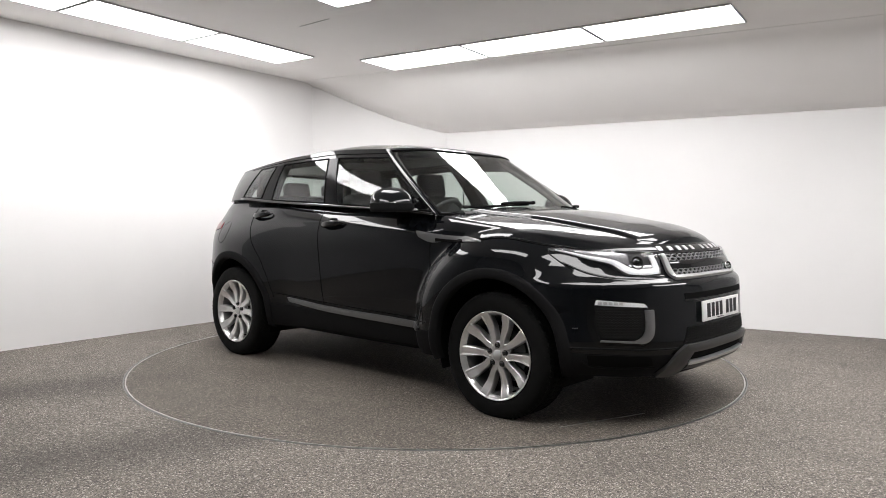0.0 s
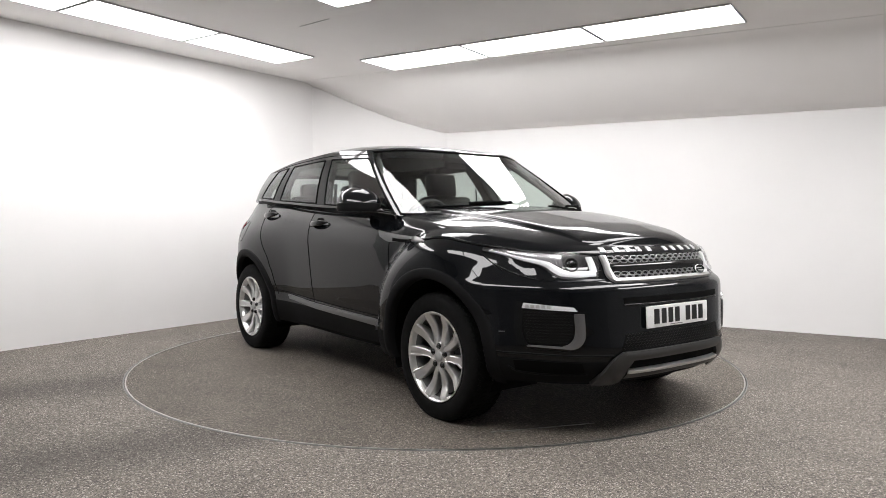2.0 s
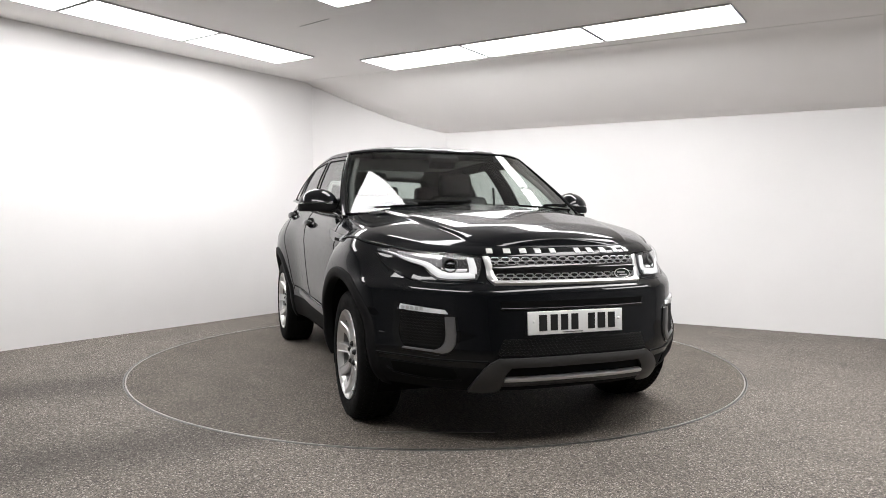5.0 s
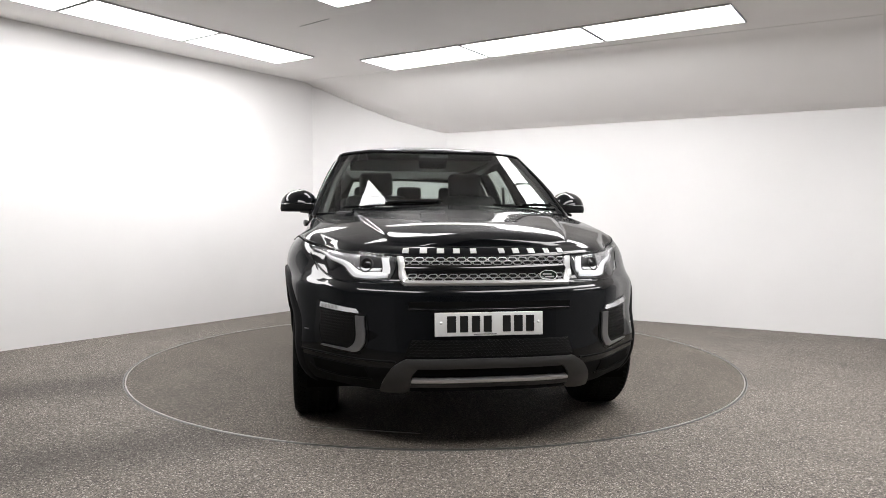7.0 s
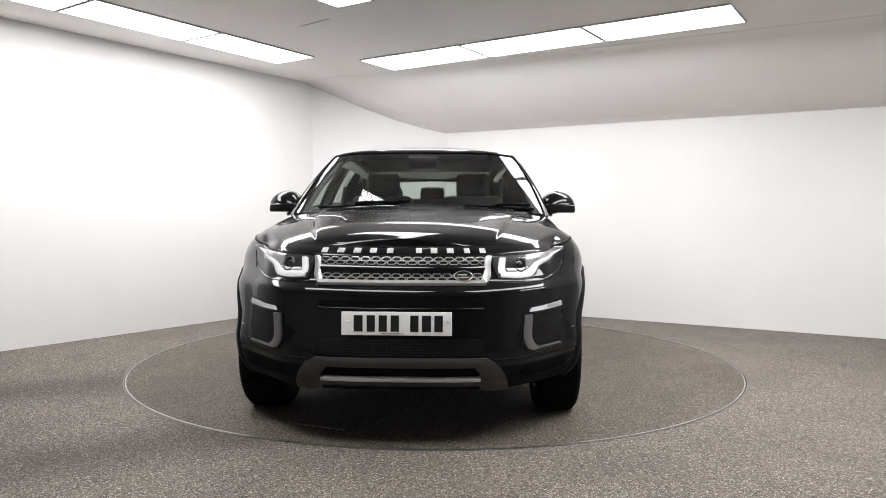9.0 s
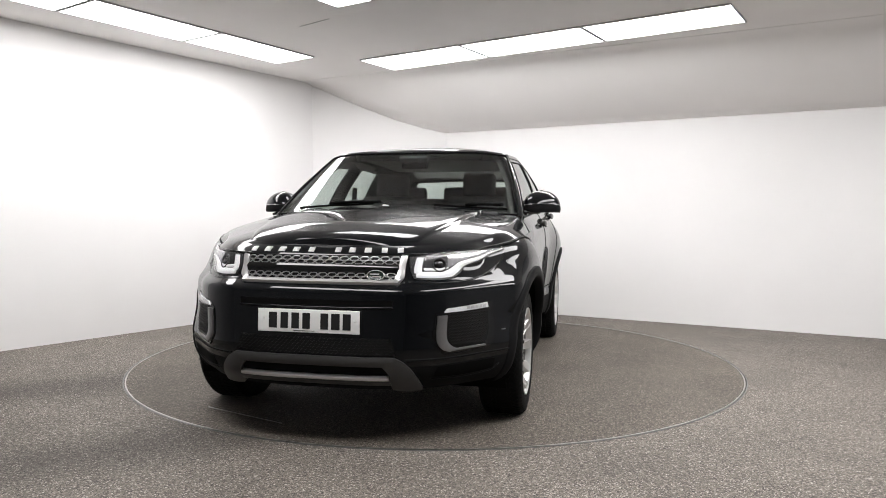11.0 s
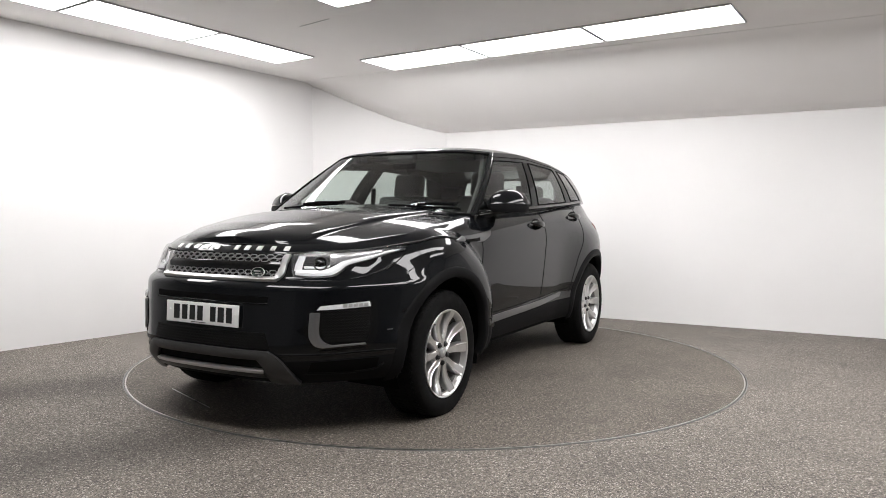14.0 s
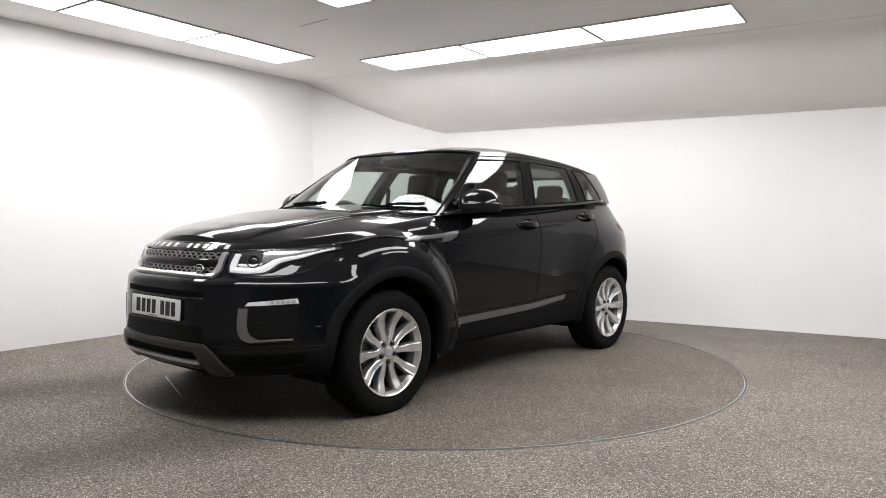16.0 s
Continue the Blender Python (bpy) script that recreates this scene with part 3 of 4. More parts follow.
    # roof skin between the rails
    ws = np.linspace(1, 0, 16)
    rv, rf = [], []
    for i in range(nu):
        e = hi[i]
        crown = curve_at(e[0], [-1.94, -1.7, -1.2, -0.4, -0.05, 0.10, 0.20, 0.26, 0.298], [0.0, 0.035, 0.070, 0.077, 0.070, 0.055, 0.038, 0.022, 0.0])
        for w in ws:
            y = e[1] * w
            rv.append((e[0], y, e[2] + crown * (1 - w ** 2.8)))
    rf = grid_faces(nu, 16)
    v2, f2 = mirrored(rv, rf)
    bm = bmesh.new()
    bv = [bm.verts.new(x) for x in rv + v2]
    for fc in rf + [tuple(i + len(rv) for i in fc) for fc in f2]:
        try:
            bm.faces.new([bv[i] for i in fc])
        except ValueError:
            pass
    bmesh.ops.remove_doubles(bm, verts=bm.verts, dist=0.0006)
    bmesh.ops.recalc_face_normals(bm, faces=bm.faces)
    ob = part("roof", bm, PAINT, car)
    sol = ob.modifiers.new("thick", "SOLIDIFY")
    sol.thickness, sol.offset = 0.025, -1.0


cabin_shell()


# ---- wheels ----
def ribbon(path, widths, y_front, depth, hand=1):
    """A spoke: rounded bar along (x, z) points, with its face at y_front(r)."""
    verts, faces = [], []
    n = len(path)
    prof = [(-0.5, 1.0), (-0.5, 0.40), (-0.47, 0.18), (-0.42, 0.04), (-0.36, 0.0), (-0.31, 0.03), (-0.26, 0.09), (-0.20, 0.10), (0.0, 0.085), (0.38, 0.08), (0.46, 0.14), (0.5, 0.30), (0.5, 1.0)]
    m = len(prof)
    for k, (x, z) in enumerate(path):
        a = path[max(k - 1, 0)]
        b = path[min(k + 1, n - 1)]
        d = Vector((b[0] - a[0], b[1] - a[1])).normalized()
        s = Vector((-d.y, d.x))
        r = math.hypot(x, z)
        for pw, pd in prof:
            verts.append((x + s.x * pw * hand * widths[k], y_front(r) - pd * depth, z + s.y * pw * hand * widths[k]))
    faces = [(k * m + j, k * m + j + 1, (k + 1) * m + j + 1, (k + 1) * m + j) for k in range(n - 1) for j in range(m - 1)]
    return verts, faces


def wheel(x, side):
    """A road wheel under the car; its face looks along +y, turned round for the right side."""
    ob = new("wheel")
    ob.parent = car
    ob.matrix_basis = pose(x, side * (0.834 if x > 0 else 0.828), 0.345 if x > 0 else 0.352, 0, 180 if side > 0 else 0, 0 if side > 0 else 180)
    tagged(ob, "silver ten-spoke alloy wheel with a black tyre")
    v, f = lathe([(0.232, -0.11), (0.25, -0.118), (0.29, -0.124), (0.33, -0.116), (0.350, -0.104), (0.357, -0.07), (0.358, 0.0), (0.357, 0.07), (0.354, 0.096), (0.348, 0.108), (0.335, 0.118), (0.31, 0.123), (0.285, 0.124), (0.265, 0.120), (0.25, 0.113), (0.245, 0.108)], 72)
    piece("tyre", v, f, RUBBER, ob, "black rubber tyre")
    bm = bmesh.new()
    for k in range(72):
        a = 2 * math.pi * k / 72
        for yy, tw in ((-0.075, 0.5), (-0.028, -0.3), (0.028, 0.3), (0.075, -0.5)):
            box_m = Matrix.Rotation(-a, 4, "Y") @ Matrix.Translation((0.3565, yy, 0)) @ Matrix.Rotation(tw, 4, "X")
            vs = [bm.verts.new(box_m @ Vector((dx, dy, dz))) for dx, dy, dz in ((0, -0.018, -0.010), (0, 0.018, -0.010), (0, 0.018, 0.010), (0, -0.018, 0.010), (0.004, -0.017, -0.009), (0.004, 0.017, -0.009), (0.004, 0.017, 0.009), (0.004, -0.017, 0.009))]
            for fc in ((4, 5, 6, 7), (0, 1, 5, 4), (1, 2, 6, 5), (2, 3, 7, 6), (3, 0, 4, 7)):
                bm.faces.new([vs[i] for i in fc])
    for sgn in (1,):
        for k in range(72):
            a = 2 * math.pi * (k + 0.5) / 72
            bmx = Matrix.Rotation(-a, 4, "Y")
            vs = [bm.verts.new(bmx @ Vector(c)) for c in ((0.353, 0.094, -0.008), (0.353, 0.094, 0.008), (0.336, 0.115, 0.006), (0.336, 0.115, -0.006), (0.3565, 0.097, -0.007), (0.3565, 0.097, 0.007), (0.338, 0.1185, 0.005), (0.338, 0.1185, -0.005))]
            for fc in ((4, 5, 6, 7), (0, 1, 5, 4), (1, 2, 6, 5), (2, 3, 7, 6), (3, 0, 4, 7)):
                bm.faces.new([vs[i] for i in fc])
    part("tread", bm, RUBBER, ob, "black tread blocks", False)
    v, f = lathe([(0.243, 0.106), (0.248, 0.112), (0.2505, 0.117), (0.2495, 0.120), (0.2455, 0.120), (0.240, 0.112), (0.231, 0.100), (0.227, 0.085)], 72)
    piece("rim", v, f, LIP, ob, "silver alloy rim")
    # The barrel is silver; shade behind the spokes is put into its colour.
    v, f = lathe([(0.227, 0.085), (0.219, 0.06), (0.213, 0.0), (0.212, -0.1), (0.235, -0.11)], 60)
    piece("barrel", v, f, BARREL, ob, "silver wheel barrel, darkened for shade between spokes")
    y_front = lambda r: 0.098 - 0.012 * math.sin(min(r / 0.24, 1) * math.pi) + 0.018 * step(0.16, 0.235, r) - 0.010 * step(0.08, 0.03, r)
    for k in range(5):
        base = 2 * math.pi * k / 5 - math.pi / 2
        for sgn in (-1, 1):
            path, wid = [], []
            for t in np.linspace(0, 1, 20):
                r = 0.045 + 0.197 * t
                spread = 0.13 + 0.18 * step(0.02, 0.30, t)
                if t < 0.15:
                    spread += 0.05 * (1 - t / 0.15)
                a = base + sgn * spread
                path.append((r * math.cos(a), r * math.sin(a)))
                wid.append(0.040 + 0.022 * step(0.25, 0.98, t))
            v, f = ribbon(path, wid, y_front, 0.046, sgn)
            piece("spoke", v, f, ALLOY, ob, "", False)
    v, f = lathe([(0.0, 0.094), (0.026, 0.093), (0.030, 0.089), (0.031, 0.080)], 32)
    piece("centre_cap", v, f, CAPGREY, ob, "grey centre cap")
    v, f = lathe([(0.028, 0.083), (0.05, 0.085), (0.075, 0.078), (0.082, 0.065), (0.082, 0.04)], 40)
    piece("hub", v, f, ALLOY, ob)
    for k in range(5):
        a = 2 * math.pi * (k + 0.5) / 5 - math.pi / 2
        v, f = lathe([(0.0, 0.098), (0.008, 0.098), (0.0105, 0.095), (0.011, 0.075)], 6)
        piece("wheel_nut", [(p[0] + 0.056 * math.cos(a), p[1], p[2] + 0.056 * math.sin(a)) for p in v], f, DARKMETAL, ob, "", False)
        v, f = lathe([(0.0135, 0.089), (0.0165, 0.089), (0.0165, 0.08)], 16)
        piece("nut_well", [(p[0] + 0.056 * math.cos(a), p[1], p[2] + 0.056 * math.sin(a)) for p in v], f, LAMPBLACK, ob)
    v, f = lathe([(0.0, 0.03), (0.155, 0.03), (0.16, 0.025), (0.16, 0.0), (0.09, -0.02)], 48)
    piece("brake_disc", v, f, DARKMETAL, ob, "grey brake disc")
    v, f = lathe([(0.02, -0.09), (0.21, -0.09)], 24)
    piece("back_plate", v, f, GAP, ob)
    v, f = lathe([(0.0, 0.125), (0.0035, 0.125), (0.004, 0.10)], 10)
    a = -2.2
    piece("valve", [(p[0] + 0.222 * math.cos(a), p[1] - 0.01, p[2] + 0.222 * math.sin(a)) for p in v], f, GAP, ob)


for wx in (1.33, -1.33):
    for wside in (1, -1):
        wheel(wx, wside)


# ---- underbody and wheel housings ----
part("underbody", box_bm(4.0, 1.25, 0.30, (0.0, 0, 0.42), 0.05), GAP, car, "black underside")
part("floor_pan", box_bm(1.75, 1.70, 0.10, (0, 0, 0.33), 0.03), GAP, car, "black underside")
for wx in (1.33, -1.33):
    n = 24
    verts, faces = [], []
    for k in range(n + 1):
        a = math.pi * (-0.12 + 1.24 * k / n)
        hx, hz = wx + 0.425 * math.cos(a), 0.372 + 0.425 * math.sin(a)
        rim_y = float(shell(q_of_x(hx), max(hz, 0.29))[1]) - 0.012
        for y in (0.55, rim_y):
            verts.append((hx, y, hz))
    faces = grid_faces(n + 1, 2)
    inner = len(verts)
    verts.append((wx, 0.55, 0.372))
    faces += [(2 * k, 2 * k + 2, inner) for k in range(n)]
    pair("wheel_housing", verts, faces, GAP, car, "black wheel arch liner")


# ---- details laid on the body surface, in metres along the outline (q) and height ----
def q_of_y(y):
    n = np.argmax(_ps >= 1)
    return float(np.interp(y, _y[:n], _q[:n]))


def on_body(q, z, off=0.0):
    """The body surface for q on either side of the nose (negative: the car's right)."""
    q, z = np.broadcast_arrays(np.asarray(q, float), np.asarray(z, float))
    p = shell(np.abs(q), z, off)
    p = np.array(p)
    p[..., 1] *= np.where(q < 0, -1, 1)
    return p


def along(path, n):
    """n even points along a polyline of (q, z), with smooth corners."""
    P = np.array(path, float)
    d = np.concatenate([[0], np.cumsum(np.hypot(*np.diff(P, axis=0).T))])
    t = np.linspace(0, d[-1], n)
    if len(P) == 2:
        return np.stack([np.interp(t, d, P[:, c]) for c in range(2)], -1)
    return np.stack([curve_at(t, d, P[:, c]) for c in range(2)], -1)


def sheet(lower, upper, nu=24, nv=6, off=0.004, depth=0.012, dome=0.0):
    """A panel between two curves on the body, proud by off, with edges that run back by depth."""
    a, b = along(lower, nu), along(upper, nu)
    s = np.linspace(0, 1, nv)
    Q = a[:, None] * (1 - s)[None, :, None] + b[:, None] * s[None, :, None]
    bulge = dome * (1 - (2 * s - 1) ** 2)[None, :] * np.ones((nu, 1))
    top = on_body(Q[..., 0], Q[..., 1], off)
    if dome:
        top = top + (on_body(Q[..., 0], Q[..., 1], off + 0.01) - top) * (bulge[..., None] * 100)
    base = on_body(Q[..., 0], Q[..., 1], off - depth)
    verts = list(map(tuple, top.reshape(-1, 3)))
    faces = grid_faces(nu, nv)
    rim = [(i, 0) for i in range(nu)] + [(nu - 1, j) for j in range(1, nv)] + [(i, nv - 1) for i in range(nu - 2, -1, -1)] + [(0, j) for j in range(nv - 2, 0, -1)]
    n0 = len(verts)
    verts += [tuple(top[i, j]) for i, j in rim] + [tuple(base[i, j]) for i, j in rim]
    m = len(rim)
    faces += [(n0 + k, n0 + (k + 1) % m, n0 + m + (k + 1) % m, n0 + m + k) for k in range(m)]
    return verts, faces


def tube(points, r=0.004, n=6, flat=1.0):
    """A round bar through 3D points."""
    P = [Vector(p) for p in points]
    verts, faces = [], []
    for k, p in enumerate(P):
        d = (P[min(k + 1, len(P) - 1)] - P[max(k - 1, 0)]).normalized()
        a = d.cross(Vector((0.31, 0.22, 0.92))).normalized()
        b = d.cross(a)
        for j in range(n):
            w = 2 * math.pi * j / n
            verts.append(tuple(p + a * r * math.cos(w) + b * r * flat * math.sin(w)))
    for k in range(len(P) - 1):
        for j in range(n):
            faces.append((k * n + j, k * n + (j + 1) % n, (k + 1) * n + (j + 1) % n, (k + 1) * n + j))
    faces += [tuple(range(n)), tuple(range((len(P) - 1) * n, len(P) * n))]
    return verts, faces


def body_tube(path, r=0.004, off=0.0, n=40):
    a = along(path, n)
    return tube(on_body(a[:, 0], a[:, 1], off), r)


def qx(x, z):
    return (q_of_x(x), z)


def both(name, vf, material, parents=None, label="", smooth=True):
    a = piece(name, *vf, material, parents[0] if parents else car, label, smooth)
    b = piece(name, *mirrored(*vf), material, parents[1] if parents else car, label, smooth)
    return a, b


# wheel arch cladding
for cx, cz, r in ARCH:
    n, prof = 56, [(0.0, -0.04), (0.0, 0.004), (0.006, 0.010), (0.03, 0.012), (0.052, 0.011), (0.058, 0.007), (0.060, -0.005)]
    verts = []
    for k in range(n + 1):
        a = math.pi * (-0.075 + 1.15 * k / n)
        for dr, off in prof:
            rr = 0.408 + dr
            x, z = cx + rr * math.cos(a), cz + rr * math.sin(a)
            q = q_of_x(x)
            for _ in range(3):
                q -= (x - float(shell(q, max(z, 0.27))[0])) * 0.95
            p = shell(q, max(z, 0.27), off)
            verts.append((x, p[1], z))
    both("arch_cladding", (verts, grid_faces(n + 1, len(prof))), CLAD, None, "satin dark grey wheel arch cladding")

# seals round the glass
for loop, r in SEALS:
    both("window_seal", tube(loop, r, 6), GAP, None, "black rubber seal")
# shut lines
GAPS = [[qx(0.805, 0.47), qx(0.805, 0.80), qx(0.81, 1.10)], [qx(-0.265, 0.45), qx(-0.27, 0.8), qx(-0.29, 1.165)],
        [qx(-1.17, 1.20), qx(-1.14, 1.08), qx(-1.06, 0.93), qx(-0.93, 0.76), qx(-0.86, 0.6), qx(-0.83, 0.5)],
        [(0.45, 0.922), (0.8, 0.934), (1.08, 0.957), (1.20, 0.975), (1.35, 0.999), (1.44, 1.002), (1.56, 0.990), (1.64, 0.985)],
        [(1.01, 0.84), (1.07, 0.872), (1.144, 0.925)], [qx(-1.7, 0.72), (4.85, 0.74)]]
for path in GAPS:
    both("shut_line", body_tube(path, 0.0048 if path[0][0] == 0.45 else 0.0034, -0.0005), GAP, None, "thin black panel gap")
both("bonnet_lip", body_tube([(q, z + 0.0075) for q, z in GAPS[3]], 0.0045, -0.0005, 60), PAINT, None, "")
both("bumper_lip", body_tube([(0.47, 0.799), (0.60, 0.793), (0.75, 0.797), (0.90, 0.820), (1.02, 0.857), (1.07, 0.876)], 0.006, -0.001, 60), PAINT, None, "")
piece("bonnet_gap", *body_tube([(-0.46, 0.923), (0.0, 0.922), (0.46, 0.923)], 0.0035, 0.0005, 60), GAP, car, "thin black panel gap")
both("sill_line", body_tube([qx(0.84, 0.485), qx(0.3, 0.492), qx(-0.3, 0.508), qx(-0.82, 0.535)], 0.0045, -0.001, 60), GAP, None, "thin black panel gap")

# side trims
both("side_trim", sheet([(2.127, 0.420), (2.6, 0.430), (3.083, 0.443), (3.53, 0.478)], [(2.10, 0.446), (2.235, 0.463), (3.083, 0.482), (3.554, 0.512)], 50, 5, 0.012, 0.02, 0.001), TRIM, None, "satin grey door sill trim")
both("wing_vent", sheet([(1.56, 0.976), (1.885, 0.972), (2.033, 0.963), (2.17, 0.993)], [(1.56, 0.984), (1.68, 0.999), (1.9, 1.008), (2.195, 1.030)], 30, 6, 0.007, 0.012, 0.002), TRIM, None, "satin grey vent blade")
both("vent_slot", sheet([(1.74, 0.972), (1.90, 0.967), (2.0, 0.968)], [(1.74, 0.982), (1.9, 0.984), (2.0, 0.990)], 12, 4, 0.0095, 0.012), GAP, None, "black vent slot")
both("belt_trim", tube([(x, float(curve_at(x, [-1.45, -0.97, -0.13, 0.8], [0.822, 0.846, 0.876, 0.878])), float(shoulder_z(x)) + 0.004) for x in np.linspace(0.82, -1.40, 40)], 0.011, 8), GLOSSBLACK, None, "gloss black strip below the windows")

# door handles
for hx, hz in ((-0.13, 1.062), (-0.995, 1.122)):
    c = shell(q_of_x(hx), hz)
    hs = []
    for sgn in (1, -1):
        h = new("door_handle")
        h.parent = car
        h.matrix_basis = Matrix.Translation((hx, sgn * c[1], hz)) @ Matrix.Diagonal((1, sgn, 1, 1))
        tagged(h, "gloss black pull handle over a round recess")
        hs.append(h)
    verts, faces = [], []
    m, n = 12, 20
    for k in range(n + 1):
        t = k / n
        x = 0.118 - 0.236 * t
        lift = 0.016 + 0.026 * math.sin(math.pi * t) ** 0.7 - 0.012 * (abs(2 * t - 1) ** 6)
        hh = 0.017 * (1 - abs(2 * t - 1) ** 5) + 0.005
        for j in range(m):
            a = 2 * math.pi * j / m
            verts.append((x, lift + 0.009 * math.cos(a), 0.004 - 0.02 * (t - 0.5) + hh * math.sin(a)))
    faces = [(k * m + j, k * m + (j + 1) % m, (k + 1) * m + (j + 1) % m, (k + 1) * m + j) for k in range(n) for j in range(m)]
    faces += [tuple(range(m)), tuple(range(n * m, n * m + m))]
    v2, f2 = lathe([(0.0, 0.001), (0.036, 0.002), (0.041, 0.006), (0.044, 0.004), (0.045, -0.02)], 28)
    for h in hs:
        piece("grip", verts, faces, GLOSSBLACK, h)
        piece("recess", v2, f2, GAP, h, "round dark recess")

# ---- front: grille ----
grille = new("grille")
grille.parent = car
tagged(grille, "grey honeycomb grille in a bright silver surround")
piece("backing", *sheet([(-0.409, 0.800), (0.409, 0.800)], [(-0.463, 0.916), (0.463, 0.916)], 40, 5, 0.003, 0.004), MESHBLACK, grille, "black backing")
piece("crossbar", *sheet([(-0.437, 0.838), (0.437, 0.838)], [(-0.458, 0.880), (0.458, 0.880)], 40, 5, 0.012, 0.012, 0.006), GLOSSBLACK, grille, "gloss black bar")


def hex_mesh(z_lo, z_hi, half_lo, half_hi):
    verts, faces = [], []
    cols = 16
    hz = (z_hi - z_lo) / 2
    for row in range(2):
        for c in range(cols + (row == 0)):
            t = (c + (0.5 if row else 0.0)) / cols
            half = half_lo + (half_hi - half_lo) * (row * 0.5 + 0.25)
            qc, zc = half * (2 * t - 1), z_lo + hz * (row + 0.5)
            w, h = half / cols, hz
            outer, inner = [], []
            for dx, dz in ((-1.0, 0), (-0.55, 0.62), (0.55, 0.62), (1.0, 0), (0.55, -0.62), (-0.55, -0.62)):
                outer.append((qc + dx * w * 1.02, zc + dz * h))
                inner.append((qc + dx * w * 0.86, zc + dz * h * 0.76))
            b = len(verts)
            for ring, off in ((outer, 0.006), (outer, 0.012), (inner, 0.012), (inner, 0.004)):
                for q, z in ring:
                    verts.append(tuple(on_body(q, z, off)))
            for s in range(3):
                for j in range(6):
                    faces.append((b + s * 6 + j, b + s * 6 + (j + 1) % 6, b + (s + 1) * 6 + (j + 1) % 6, b + (s + 1) * 6 + j))
    return verts, faces


piece("mesh", *hex_mesh(0.882, 0.914, 0.443, 0.450), GREYMESH, grille, "grey honeycomb mesh", False)
piece("mesh", *hex_mesh(0.804, 0.837, 0.404, 0.424), GREYMESH, grille, "grey honeycomb mesh", False)
piece("surround", *sheet([(-0.420, 0.786), (0.420, 0.786)], [(-0.420, 0.803), (0.420, 0.803)], 40, 5, 0.016, 0.02, 0.004), SILVER, grille, "bright satin silver surround")
for sgn in (-1, 1):
    piece("surround", *sheet([(sgn * 0.417, 0.786), (sgn * 0.463, 0.83), (sgn * 0.485, 0.918)], [(sgn * 0.398, 0.803), (sgn * 0.428, 0.84), (sgn * 0.450, 0.916)], 16, 5, 0.016, 0.02, 0.004), SILVER, grille, "bright satin silver surround")
p = on_body(0.315, 0.823, 0.022)
bm_badge = Matrix.Translation(p) @ Matrix.Rotation(radians(-17), 4, "Y")
v, f = lathe([(0.0, 0.006), (0.85, 0.006), (0.9, 0.008), (1.0, 0.008), (1.0, -0.01)], 36)
piece("badge", [tuple(bm_badge @ Vector((b, a * 0.044, c * 0.0245))) for a, b, c in v], f, BADGE, grille, "oval dark green badge")
v, f = lathe([(0.88, 0.007), (0.91, 0.0095), (0.97, 0.0095), (1.0, 0.006)], 36)
piece("badge_rim", [tuple(bm_badge @ Vector((b, a * 0.046, c * 0.0265))) for a, b, c in v], f, SILVER, grille, "silver badge rim")
for my, mz in ((-0.006, 0.006), (0.006, -0.007)):
    part("badge_mark", box_bm(0.003, 0.045, 0.006, tuple(bm_badge @ Vector((0.007, my, mz))), 0, Matrix.Rotation(radians(-17), 4, "Y")), SILVER, grille, "plain silver bar", False)

# silver marks across the bonnet's front edge
MARK_SPREAD = 1.165
for y0, y1 in ((-0.403, -0.357), (-0.322, -0.270), (-0.242, -0.190), (-0.164, -0.115), (-0.082, -0.036), (0.055, 0.100), (0.124, 0.172), (0.200, 0.250), (0.283, 0.326), (0.358, 0.403)):
    c0 = (y0 + y1) / 2 * MARK_SPREAD
    h0 = (y1 - y0) / 2 - 0.006
    piece("bonnet_mark", *sheet([(c0 - h0, 0.938), (c0 + h0, 0.938)], [(c0 - h0, 0.959), (c0 + h0, 0.959)], 4, 3, 0.004, 0.006), MARK, car, "silver plain block", False)

